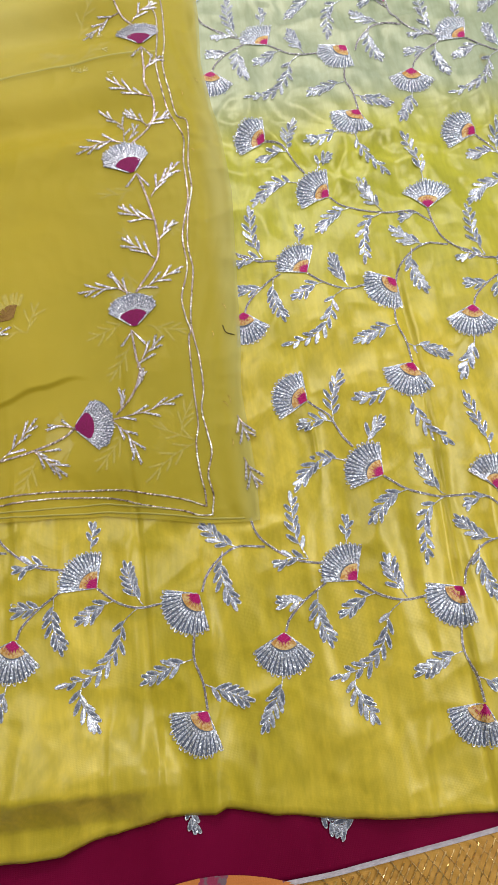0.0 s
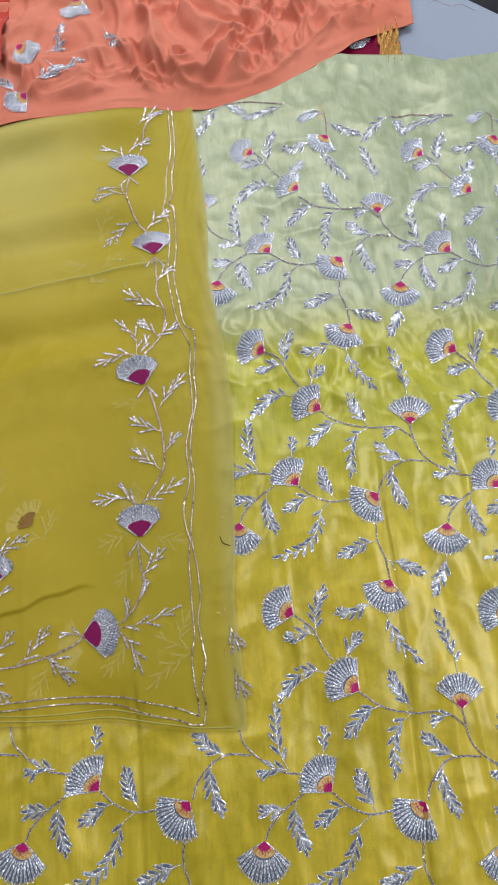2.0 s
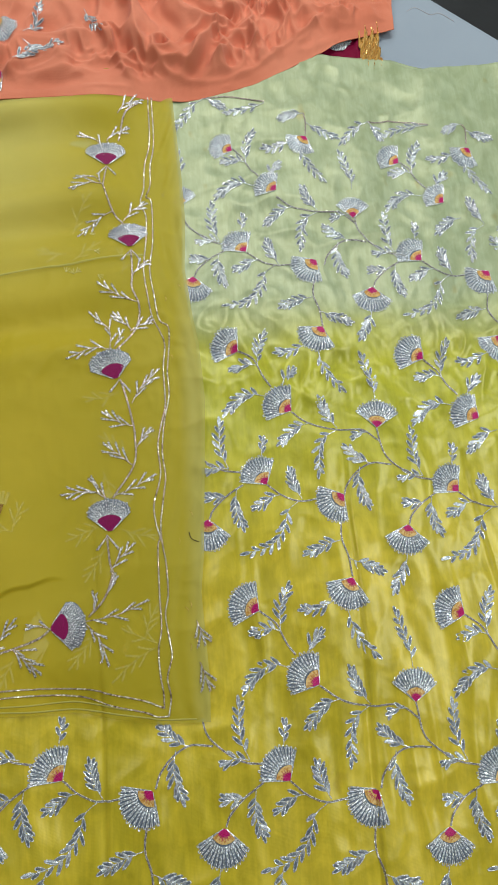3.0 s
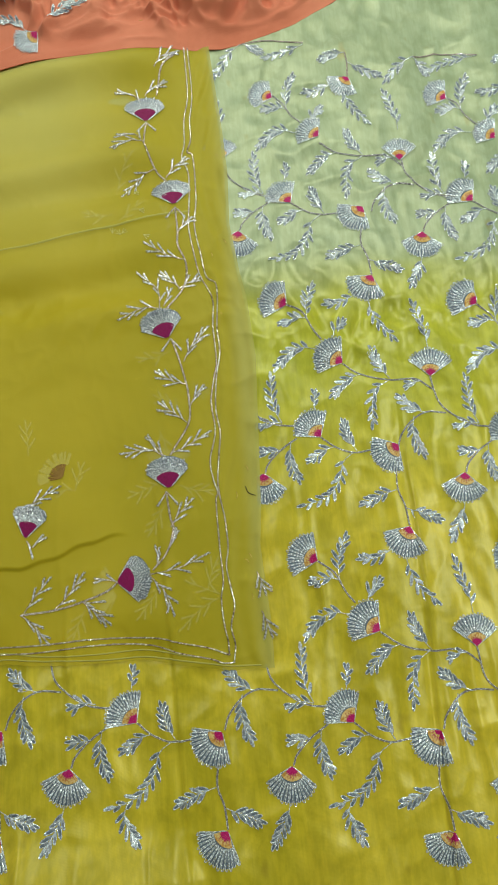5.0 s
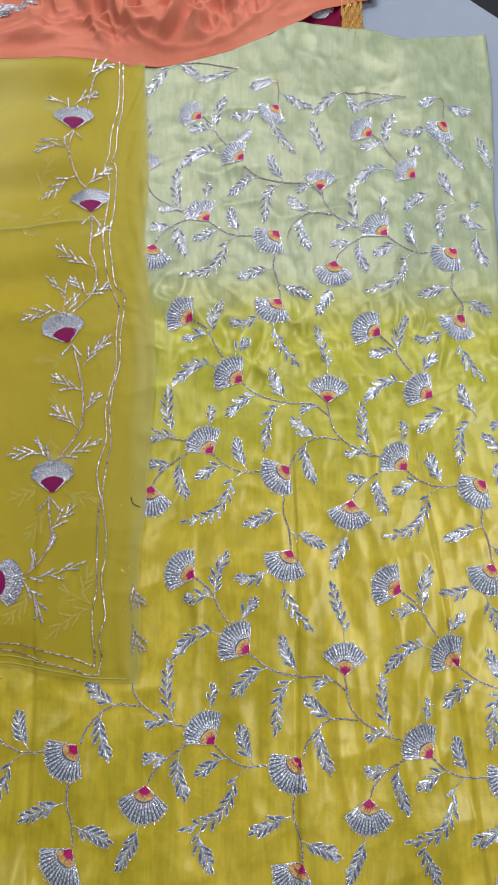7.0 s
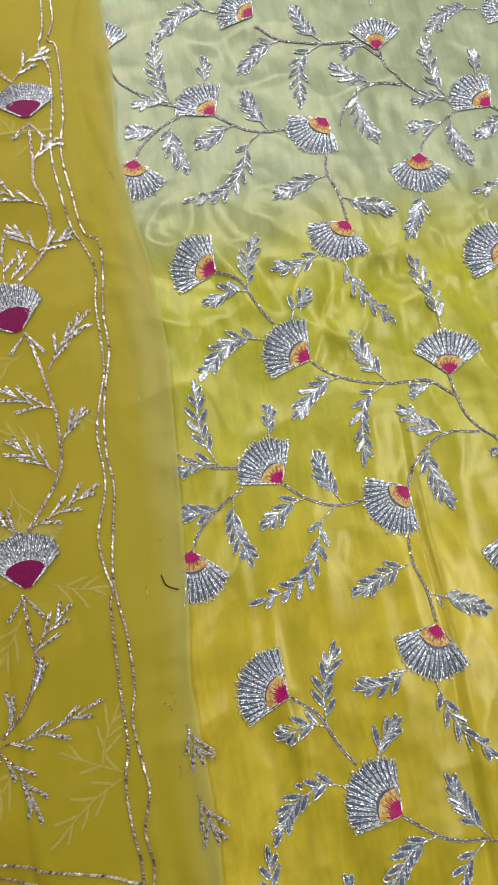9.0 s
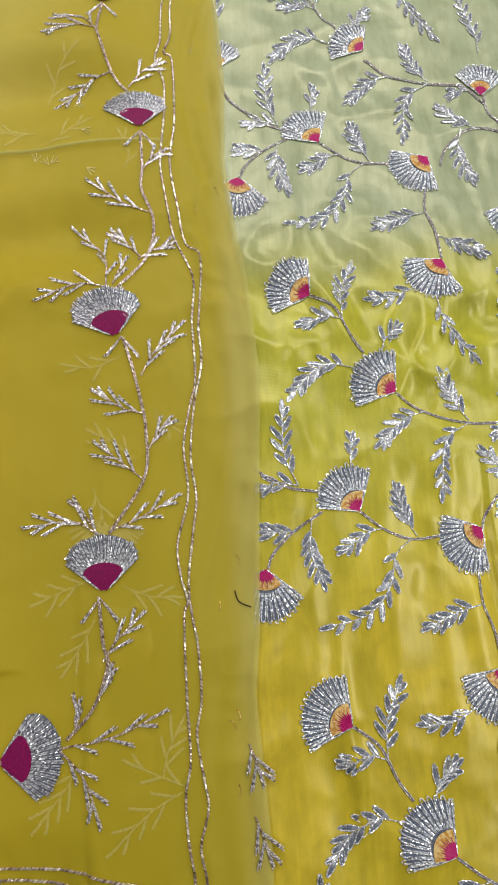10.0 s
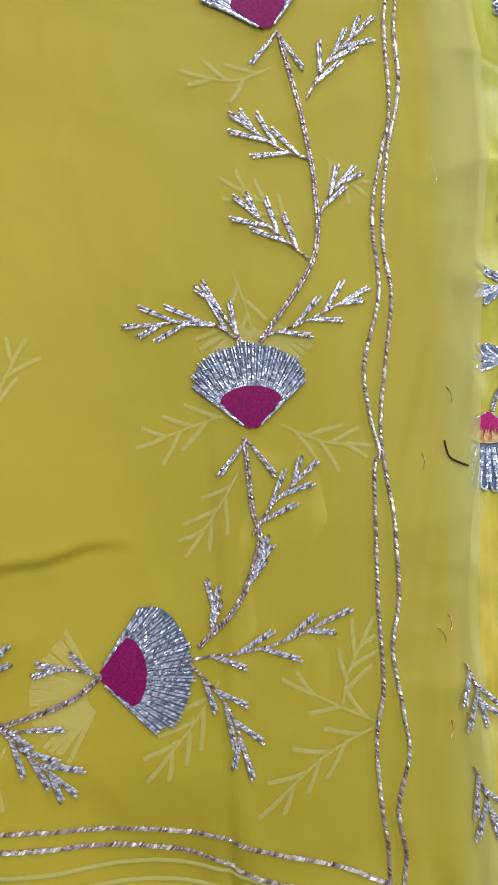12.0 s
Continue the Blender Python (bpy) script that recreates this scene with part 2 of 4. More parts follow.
def part(name, geo, mats, parent, label="", lift=None, smooth=False, origin=(0, 0, 0)):
    """One mesh under a thing or a part; origin is in the world."""
    ob = new(name, geo.mesh(name, mats, smooth, lift, origin))
    ob.parent = parent
    base = world_place(parent)
    ob.location = Vector(origin) - base
    ob["place"] = list(origin)
    return tagged(ob, label)


def world_place(ob):
    return Vector(ob["place"]) if ob is not None and "place" in ob else Vector((0, 0, 0))


BEAD = np.array([(-0.5, -0.5, -0.5), (0.5, -0.5, -0.5), (0.5, 0.5, -0.5), (-0.5, 0.5, -0.5), (-0.40, -0.26, 0.30), (0.40, -0.26, 0.30), (0.40, 0.26, 0.30), (-0.40, 0.26, 0.30)])
BEAD_F = [(4, 5, 6, 7), (0, 1, 5, 4), (1, 2, 6, 5), (2, 3, 7, 6), (3, 0, 4, 7)]
RNG = np.random.default_rng(7)


def curve(points, step):
    """Points at even steps on a smooth line through the given ones."""
    p = np.asarray(points, float)
    if len(p) > 2:
        q = np.vstack([2 * p[0] - p[1], p, 2 * p[-1] - p[-2]])
        out = []
        for i in range(1, len(q) - 2):
            for s in np.linspace(0, 1, 12, endpoint=False):
                a, b, c, d = q[i - 1], q[i], q[i + 1], q[i + 2]
                out.append(0.5 * (2 * b + (c - a) * s + (2 * a - 5 * b + 4 * c - d) * s ** 2 + (3 * b - a - 3 * c + d) * s ** 3))
        p = np.array(out + [p[-1]])
    cum = np.concatenate([[0], np.cumsum(np.linalg.norm(np.diff(p, axis=0), axis=1))])
    n = max(int(round(cum[-1] / step)), 1)
    at = np.linspace(0, cum[-1], n + 1)
    return np.stack([np.interp(at, cum, p[:, i]) for i in range(2)], 1)


def string(geo, points, length=0.0021, width=0.0011, z=0.0007, mat=0, jit=0.35, twist=0.0):
    """A string of cut beads along a line of (x, y) points; with twist, the turns of a wound wire."""
    line = curve(points, length)
    for a, b in zip(line[:-1], line[1:]):
        d = b - a
        n = np.hypot(*d)
        if n < 1e-6:
            continue
        ux, uy = d / n
        roll, tip = RNG.uniform(-jit, jit) * 1.3, RNG.uniform(-jit, jit) * 1.3
        cr, sr, ct, st = math.cos(roll), math.sin(roll), math.cos(tip), math.sin(tip)
        v = BEAD * (n * 1.0, width * RNG.uniform(0.85, 1.2), width * 0.8)
        v[:, 0] += twist * v[:, 1]
        v = v @ np.array([[1, 0, 0], [0, cr, -sr], [0, sr, cr]]) @ np.array([[ct, 0, -st * 0.5], [0, 1, 0], [st * 0.5, 0, ct]])
        w = np.stack([v[:, 0] * ux - v[:, 1] * uy, v[:, 0] * uy + v[:, 1] * ux, v[:, 2] + z], 1)
        w[:, :2] += (a + b) / 2
        geo.put(w, BEAD_F, mat)


def ribbon(geo, points, width, z, mat=0, step=0.003, high=0.0005):
    """A low rounded cord along a line."""
    line = curve(points, step)
    t = np.gradient(line, axis=0)
    t /= np.linalg.norm(t, axis=1)[:, None] + 1e-9
    nrm = np.stack([-t[:, 1], t[:, 0]], 1)
    prof = ((-0.5, 0), (-0.25, 0.8), (0.25, 0.8), (0.5, 0))
    k, n = len(prof), len(line)
    v = np.concatenate([np.column_stack([line + nrm * s * width, np.full(n, z + h * high)]) for s, h in prof])
    f = [(j * n + i, j * n + i + 1, (j + 1) * n + i + 1, (j + 1) * n + i) for j in range(k - 1) for i in range(n - 1)]
    geo.put(v, f, mat)


def smooth_step(a, b, x):
    s = np.clip((np.asarray(x, float) - a) / (b - a), 0, 1)
    return s * s * (3 - 2 * s)


# ---- the lie of the cloths ----
def hem_y(x):
    return -0.005 + np.interp(x, [-0.8, -0.41, -0.336, -0.284, -0.258, -0.194, -0.15, -0.14, -0.1, -0.04, 0.05, 0.157, 0.5],
                     [-0.2, -0.201, -0.206, -0.206, -0.198, -0.188, -0.189, -0.186, -0.196, -0.206, -0.214, -0.223, -0.232])


def kurta_top_y(x):
    return np.interp(x, [-0.8, 0.09, 0.14, 0.25, 0.30, 0.44], [0.985, 0.985, 1.012, 1.004, 0.988, 0.997])


def kurta_edge_x(y):
    return np.interp(y, [-0.25, 0.0, 0.30, 0.46, 0.53, 0.68, 0.92, 1.0], [0.45, 0.425, 0.405, 0.403, 0.408, 0.418, 0.440, 0.437])


def soft_noise(x, y, seed):
    """Smooth random field between -1 and 1, one cell a unit."""
    ix, iy = np.floor(x), np.floor(y)
    fx, fy = x - ix, y - iy
    fx, fy = fx * fx * fx * (fx * (6 * fx - 15) + 10), fy * fy * fy * (fy * (6 * fy - 15) + 10)

    def corner(i, j):
        h = np.sin((ix + i) * 127.1 + (iy + j) * 311.7 + seed * 74.7) * 43758.5453
        return 2 * (h - np.floor(h)) - 1

    top = corner(0, 1) * (1 - fx) + corner(1, 1) * fx
    return (corner(0, 0) * (1 - fx) + corner(1, 0) * fx) * (1 - fy) + top * fy


def facets(u, v, seed):
    """Flat slopes that meet in soft ridges."""
    return 0.55 - np.sqrt(soft_noise(u, v, seed) ** 2 + 0.006)


PLEATS = ((0.109, 0.097, 0.0052), (0.262, 0.312, 0.0040), (-0.216, -0.190, 0.0035))


def kurta_z(x, y):
    """Long soft pleats low down, a crushed band where the colour turns, gentle folds above."""
    x, y = np.asarray(x, float), np.asarray(y, float)
    low = 1 - smooth_step(0.1, 0.5, y)
    high = smooth_step(0.52, 0.68, y)
    band = np.exp(-((y - 0.50) / 0.085) ** 2)
    wx = x + 0.012 * soft_noise(11 * x, 9 * y, 1) + 0.003 * soft_noise(34 * x, 30 * y, 2)
    wy = y + 0.012 * soft_noise(10 * x, 12 * y, 3) + 0.003 * soft_noise(31 * x, 36 * y, 4)

    z = 0.0080 * facets(17 * wx + 3, 3.6 * y, 5) * (0.2 + 0.8 * low)
    z = z + 0.0050 * facets(39 * wx, 6 * y, 6) * (0.12 + 0.75 * low)
    z = z + 0.0040 * soft_noise(12 * wx, 10 * wy, 7)
    z = z + 0.0090 * facets(13 * wx + 5 * wy, 20 * wy - 6 * wx, 8) * (0.40 + 0.75 * band + 0.16 * high)
    z = z + 0.0065 * facets(29 * wx - 14 * wy, 24 * wy + 10 * wx, 9) * (0.24 + 0.75 * band + 0.12 * high)
    z = z + 0.0022 * facets(57 * wx + 12 * wy, 44 * wy, 11) * (0.4 + 0.6 * band)
    z = z + 0.0004 * soft_noise(90 * wx, 40 * wy, 10) - 0.002
    roll = y + 0.160 + 0.05 * (x + 0.3)
    z = z + 0.023 * np.where(roll > 0, np.exp(-(roll / 0.045) ** 2), np.clip(1 + roll / 0.027, 0, 1)) * smooth_step(-0.17, -0.23, x)
    z = z + 0.005 * np.exp(-((x + 0.148) / 0.008) ** 2) * smooth_step(-0.10, -0.19, y)
    for x_high, x_low, step in PLEATS:
        away = x - (x_low + (x_high - x_low) * (y + 0.2) / 0.6 + 0.002 * np.sin(9 * y))
        drop = np.where(away > 0, smooth_step(0.004, 0.0, away), np.exp(-np.abs(away) / 0.030)) * -1
        z = z + step * (1 - smooth_step(0.26, 0.42, y)) * drop
    edge = np.minimum(np.minimum(kurta_edge_x(y) - x, y - hem_y(x)), kurta_top_y(x) - y)
    return z - 0.004 * (1 - smooth_step(0.0, 0.005, edge))


def veil_edge_x(y):
    return np.interp(y, [0.05, 0.10, 0.20, 0.24, 0.32, 0.44, 0.52, 0.556, 0.63, 0.71, 0.78, 0.95],
                     [-0.080, -0.078, -0.083, -0.078, -0.073, -0.066, -0.070, -0.076, -0.084, -0.080, -0.082, -0.092])


def veil_low_y(x):
    return np.interp(x, [-0.8, -0.39, -0.347, -0.231, -0.18, -0.133, -0.06], [0.092, 0.089, 0.083, 0.079, 0.068, 0.059, 0.056])


def veil_z(x, y):
    x, y = np.asarray(x, float), np.asarray(y, float)
    edge = np.minimum(veil_edge_x(y) - x, y - veil_low_y(x))
    inner = smooth_step(0.0, 0.06, edge)
    z = kurta_z(x, y) * (1 - 0.7 * inner) + 0.0040 + 0.0030 * inner
    bulge = 0.010 * np.exp(-((y - 0.58) / 0.16) ** 2) + 0.014 * smooth_step(0.78, 0.95, y)
    z = z + inner * bulge * smooth_step(-0.08, -0.2, x)
    left = smooth_step(-0.11, -0.22, x)
    wave = 0.0060 * np.sin(46 * y + 3.0 * x + 1.6 * np.sin(9 * x)) + 0.0030 * np.sin(83 * y - 9 * x + 1)
    z = z + wave * inner * left * smooth_step(0.40, 0.56, y)
    z = z + 0.0012 * np.sin(30 * x + 19 * y) * inner
    z = z - 0.004 * inner * np.exp(-((y - 0.845 - 0.30 * (x + 0.36)) / 0.018) ** 2) * smooth_step(-0.20, -0.27, x)
    crest = 0.627 + 0.17 * (x + 0.28)
    z = z + 0.0016 * inner * np.exp(-(np.abs(y - crest) / np.where(y > crest, 0.0042, 0.0030)) ** 1.6) * smooth_step(-0.13, -0.17, x)
    z = z + 0.0007 * np.sin(310 * x + 9 * np.sin(11 * y)) * smooth_step(-0.135, -0.115, x) * smooth_step(0.0, 0.01, edge)
    tuck = 0.214 + 0.19 * (x + 0.30) + 0.004 * np.sin(40 * x) + 0.0015 * np.sin(140 * x)
    z = z + 0.0042 * inner * (1 - smooth_step(-0.002, 0.002, tuck - y)) * np.exp(-np.maximum(y - tuck, 0) / 0.035) * smooth_step(-0.235, -0.275, x)
    return z


def sheet(name, xs, ys, place, mats, thick=0.0):
    """A cloth as a grid; place gives (x, y, z) arrays from grid values."""
    gx, gy = np.meshgrid(xs, ys)
    x, y, z = place(gx, gy)
    n, m = gx.shape
    idx = np.arange(n * m).reshape(n, m)
    f = np.stack([idx[:-1, :-1], idx[:-1, 1:], idx[1:, 1:], idx[1:, :-1]], -1).reshape(-1, 4)
    me = bpy.data.meshes.new(name)
    me.from_pydata(np.stack([x, y, z], -1).reshape(-1, 3).tolist(), [], f.tolist())
    for mat in mats:
        me.materials.append(mat)
    me.polygons.foreach_set("use_smooth", [True] * len(f))
    me.update()
    ob = new(name, me)
    if thick:
        s = ob.modifiers.new("thickness", "SOLIDIFY")
        s.thickness, s.offset = thick, -1
    return ob


# ---- the room ----
def slab(name, lo, hi, mat, label):
    bm = bmesh.new()
    bmesh.ops.create_cube(bm, size=1)
    for v in bm.verts:
        v.co = Vector([lo[i] + (v.co[i] + 0.5) * (hi[i] - lo[i]) for i in range(3)])
    me = bpy.data.meshes.new(name)
    bm.to_mesh(me)
    bm.free()
    me.materials.append(mat)
    return tagged(new(name, me), label, name.split("_")[0], "", "structure")


slab("floor", (-2.6, -2.2, -0.85), (2.6, 3.2, -0.77), M_FLOOR, "dark grey stone floor of the room")
slab("ceiling", (-2.6, -2.2, 1.75), (2.6, 3.2, 1.85), M_WALL, "plain white painted ceiling of the room")
slab("wall_north", (-2.6, 3.2, -0.85), (2.6, 3.3, 1.85), M_WALL, "plain white painted wall of the room")
slab("wall_south", (-2.6, -2.3, -0.85), (2.6, -2.2, 1.85), M_WALL, "plain white painted wall of the room")
slab("wall_east", (2.6, -2.3, -0.85), (2.7, 3.3, 1.85), M_WALL, "plain white painted wall of the room")
slab("wall_west", (-2.7, -2.3, -0.85), (-2.6, 3.3, 1.85), M_WALL, "plain white painted wall of the room")

TABLE_Z = -0.015


def make_table():
    table = tagged(new("table"), "grey laminate work table under the spread cloths", "table")
    bm = bmesh.new()
    pts = [(-1.3, -0.75), (0.75, -0.75), (0.9, 0.70), (-0.2, 1.60), (-1.3, 1.60)]
    face = bm.faces.new([bm.verts.new((x, y, TABLE_Z - 0.03)) for x, y in pts])
    up = bmesh.ops.extrude_face_region(bm, geom=[face])
    bmesh.ops.translate(bm, vec=(0, 0, 0.03), verts=[v for v in up["geom"] if isinstance(v, bmesh.types.BMVert)])
    bmesh.ops.bevel(bm, geom=[e for e in bm.edges if abs(e.verts[0].co.z - e.verts[1].co.z) < 1e-4], offset=0.004, segments=2, affect="EDGES")
    bmesh.ops.recalc_face_normals(bm, faces=bm.faces)
    me = bpy.data.meshes.new("tabletop")
    bm.to_mesh(me)
    bm.free()
    me.materials.append(M_TABLE)
    top = new("tabletop", me)
    top.parent = table
    for x, y in ((-1.2, -0.65), (0.65, -0.65), (0.75, 0.68), (-0.3, 1.5), (-1.2, 1.5)):
        bm = bmesh.new()
        bmesh.ops.create_cone(bm, cap_ends=True, segments=16, radius1=0.022, radius2=0.028, depth=0.77 + TABLE_Z - 0.03)
        me = bpy.data.meshes.new("leg")
        bm.to_mesh(me)
        bm.free()
        me.materials.append(M_TABLE)
        leg = new("leg", me)
        leg.parent, leg.location = table, (x, y, (-0.77 + TABLE_Z - 0.03) / 2)


make_table()

# ---- yellow kurta piece ----
def kurta_place(gx, gy):
    x0 = gx
    y = hem_y(x0) + (kurta_top_y(x0) - hem_y(x0)) * gy
    x = x0 + (kurta_edge_x(y) - 0.42) * smooth_step(-0.1, 0.42, x0)
    return x, y, kurta_z(x, y)


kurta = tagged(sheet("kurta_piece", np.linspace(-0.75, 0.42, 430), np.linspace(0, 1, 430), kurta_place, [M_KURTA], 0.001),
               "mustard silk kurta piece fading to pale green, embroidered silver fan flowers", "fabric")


def embroider_flower(owner, lift, x, y, mid, spread, size=0.038, side=0.032, veil=False, z0=0.0):
    """A fan-shaped flower: slate ground, silver bead rays, coloured heart at the apex."""
    a0, a1 = radians(mid - spread / 2), radians(mid + spread / 2)

    def rim(s):
        corner = 0.10 * side * (1 - smooth_step(0.0, 0.14, min(s, 1 - s))) if veil else 0.0
        return side + (size - side) * max(math.sin(math.pi * s), 0.0) ** 0.7 - float(corner)

    def at(s, r):
        a = a0 + (a1 - a0) * s
        return (x + r * math.cos(a), y + r * math.sin(a))

    o = (x, y, float(lift(x, y)) + z0)
    ground = Geo()
    n = 22
    v, f = [], []
    for i in range(n + 1):
        s = i / n
        for r in (0.30 if veil else 0.06, 0.36 if veil else 0.25, 0.45, 0.65, 0.85, 0.98):
            px, py = at(s, r * rim(s))
            v.append((px, py, z0 + (0.0007 if r < 0.9 else 0.0003)))
    for i in range(n):
        for j in range(5):
            f.append((6 * i + j, 6 * i + j + 1, 6 * i + j + 7, 6 * i + j + 6))
    ground.put(v, f)
    flower = part("embroidered_flower", ground, [M_SLATE], owner, "", lift, True, o)
    rays = Geo()
    count = 21 if veil else 15
    for i in range(count):
        s = (i + 0.5) / count
        w = 0.5 / count
        R = rim(s) * RNG.uniform(0.96, 1.03)
        inner = 0.15 if veil and (i < 1 or i > count - 2) else 0.46
        if veil:
            string(rays, [at(s - 0.42 * w, inner * rim(s)), at(s - 0.40 * w, R)], 0.0012, 0.0010, z0 + 0.0013, 0, 0.18, 0.6)
            string(rays, [at(s + 0.42 * w, inner * rim(s)), at(s + 0.40 * w, R)], 0.0012, 0.0010, z0 + 0.0013, 0, 0.18, 0.6)
        else:
            loop = [at(s - 0.60 * w, inner * rim(s)), at(s - 0.68 * w, R * 0.72), at(s - 0.62 * w, R * 0.96), at(s, R * 1.04),
                    at(s + 0.62 * w, R * 0.96), at(s + 0.68 * w, R * 0.72), at(s + 0.60 * w, inner * rim(s))]
            string(rays, loop, 0.0013, 0.00105, z0 + 0.0012, 0, 0.45)
    if not veil:
        for s in (-0.005, 0.042, 0.958, 1.005):
            string(rays, [at(s, 0.05 * side), at(s, rim(s) * 1.03)], 0.0017, 0.0009, z0 + 0.0014, 0, 0.3)
        for s in (0.018, 0.982):
            string(rays, [at(s - 0.023, rim(s) * 1.03), at(s, rim(s) * 1.06), at(s + 0.023, rim(s) * 1.03)], 0.0013, 0.0009, z0 + 0.0014, 0, 0.3)
    part("bead_fan", rays, [M_FAN_WIRE if veil else M_SILVER], flower, "silver cut-bead fan", lift, False, o)
    heart = Geo()
    v, f = [], []
    for i in range(n + 1):
        s = 0.06 + 0.88 * i / n if veil else 0.04 + 0.92 * i / n
        bow = 1.0 + (0.03 * math.cos(2 * math.pi * s) if veil else 0.0)
        for r, h in ((0.06 if veil else 0.03, 0.0011), (0.30, 0.0018), (0.53 if veil else 0.50, 0.0016 if veil else 0.0014)):
            px, py = at(s, r * bow * (side if not veil else rim(s)))
            v.append((px, py, z0 + h))
    for i in range(n):
        for j in range(2):
            f.append((3 * i + j, 3 * i + j + 1, 3 * i + j + 4, 3 * i + j + 3))
    heart.put(v, f)
    part("heart", heart, [M_PINK if veil else M_PEACH], flower, "magenta thread heart" if veil else "peach thread heart", lift, True, o)
    if not veil:
        lines = Geo()
        for i in range(13):
            s = 0.08 + 0.84 * i / 12
            R = side * ((0.46 if i % 2 else 0.37) - 0.10 * abs(2 * s - 1)) * RNG.uniform(0.92, 1.06)
            b0, b1, tip = at(s - 0.045, 0.02 * side), at(s + 0.045, 0.02 * side), at(s, R)
            m0, m1 = at(s - 0.034, 0.26 * side), at(s + 0.034, 0.26 * side)
            lines.put([(*b0, z0 + 0.0014), (*b1, z0 + 0.0014), (*m1, z0 + 0.0022), (*tip, z0 + 0.0020), (*m0, z0 + 0.0022)], [(0, 1, 2, 4), (4, 2, 3)])
        part("heart_stitching", lines, [M_ROSE], flower, "magenta stitches in the heart", lift, False, o)
    return flower


def leaf_mesh(kind, length):
    """A leaf along +x: an almond of thread inside a loop of beads, or a bundle of straight bead rods."""
    g = Geo()
    if kind == "leaf":
        w = 0.0019
        s = np.linspace(0, 1, 9)
        half = w * np.clip(np.sin(np.pi * s ** 0.95), 0, 1) ** 0.5
        half[0] = 0.0003
        top = np.column_stack([s * length, half, 0.0005 + 0 * s])
        mid = np.column_stack([s * length, 0 * s, 0.0009 + 0 * s])
        bot = np.column_stack([s * length, -half, 0.0005 + 0 * s])
        f = [(i, i + 1, 9 + i + 1, 9 + i) for i in range(8)] + [(9 + i, 9 + i + 1, 18 + i + 1, 18 + i) for i in range(8)]
        g.put(np.vstack([bot, mid, top]), f, 1)
        loop = np.vstack([np.column_stack([s * length, half])[:-1], [(length, 0)], np.column_stack([s * length, -half])[-2::-1]])
        string(g, loop, 0.0012, 0.00095, 0.0010, 0, 0.42)
    elif kind == "rod":
        for dy in (-0.0008, 0.0008):
            string(g, [(0.0, dy * 0.3), (length * (1.05 - dy * 60), dy)], 0.0009, 0.0013, 0.0010, 0, 0.20, 0.7)
    else:
        ribbon(g, [(0, 0), (length * 0.5, 0.0004), (length, 0)], 0.0022, 0.0)
    mats = {"leaf": [M_SILVER, M_GLINT_FILLING], "rod": [M_WIRE], "ghost": [M_GHOST]}[kind]
    return g.mesh("leaf", mats)


LEAVES = {k: [leaf_mesh(k, l) for l in sizes] for k, sizes in (("leaf", (0.0108, 0.0132, 0.0150)), ("rod", (0.0125, 0.0150, 0.0175)), ("ghost", (0.0125, 0.0150, 0.0175)))}


def set_leaf(owner, me, lift, x, y, ang, z0):
    e, cx, cy = 0.005, x + 0.0055 * math.cos(ang), y + 0.0055 * math.sin(ang)
    nx = -float(lift(cx + e, cy) - lift(cx - e, cy)) / (2 * e)
    ny = -float(lift(cx, cy + e) - lift(cx, cy - e)) / (2 * e)
    up = Vector((nx, ny, 1)).normalized()
    along = Vector((math.cos(ang), math.sin(ang), 0))
    along = (along - up * along.dot(up)).normalized()
    rot = Matrix((along, up.cross(along), up)).transposed().to_4x4()
    ob = new("leaf", me)
    ob.parent = owner
    ob.matrix_basis = Matrix.Translation(Vector((x, y, float(lift(x, y)) + z0)) - world_place(owner)) @ rot


def embroider_sprig(owner, lift, pts, kind="leaf", count=5, z0=0.0, open_=32, tip=True, scale=None):
    """A stalk from the first point to the last, with leaves on both sides and at its tip."""
    line = np.asarray(pts, float)
    span = np.linalg.norm(np.diff(line, axis=0), axis=1).sum()
    g = Geo()
    if kind == "ghost":
        ribbon(g, line, 0.0014, z0)
    else:
        string(g, line, 0.0010 if kind == "rod" else 0.0014, 0.0013 if kind == "rod" else 0.0010, z0 + 0.0011, 0, 0.25 if kind == "rod" else 0.40, 0.7 if kind == "rod" else 0.0)
    o = (line[0][0], line[0][1], float(lift(*line[0])) + z0)
    sprig = part("embroidered_sprig", g, [M_GHOST if kind == "ghost" else M_ZARI if kind == "rod" else M_SILVER], owner, "", lift, False, o)
    fine = curve(line, span / 40)
    if kind == "leaf" and count:
        count = min(max(int(span / 0.0044), 1), max(count + 4, int(span / 0.0070)))
    for i in range(count):
        s = 0.20 + (0.70 if kind == "leaf" else 0.60) * (i / max(count - 1, 1))
        k = int(s * (len(fine) - 2))
        p, d = fine[k], fine[k + 1] - fine[k]
        side = 1 if i % 2 else -1
        ang = math.atan2(d[1], d[0]) + side * radians(open_ + RNG.uniform(-8, 8))
        pick = 0 if s > 0.75 else int(RNG.integers(1, 3))
        if span < 0.022:
            pick = 0
        set_leaf(sprig, LEAVES[kind][pick], lift, p[0], p[1], ang, z0)
    if tip:
        d = fine[-1] - fine[-4]
        back = fine[-1] - d / np.linalg.norm(d) * (0.006 if kind == "leaf" else 0.009)
        set_leaf(sprig, LEAVES[kind][1], lift, back[0], back[1], math.atan2(d[1], d[0]), z0)
    return sprig


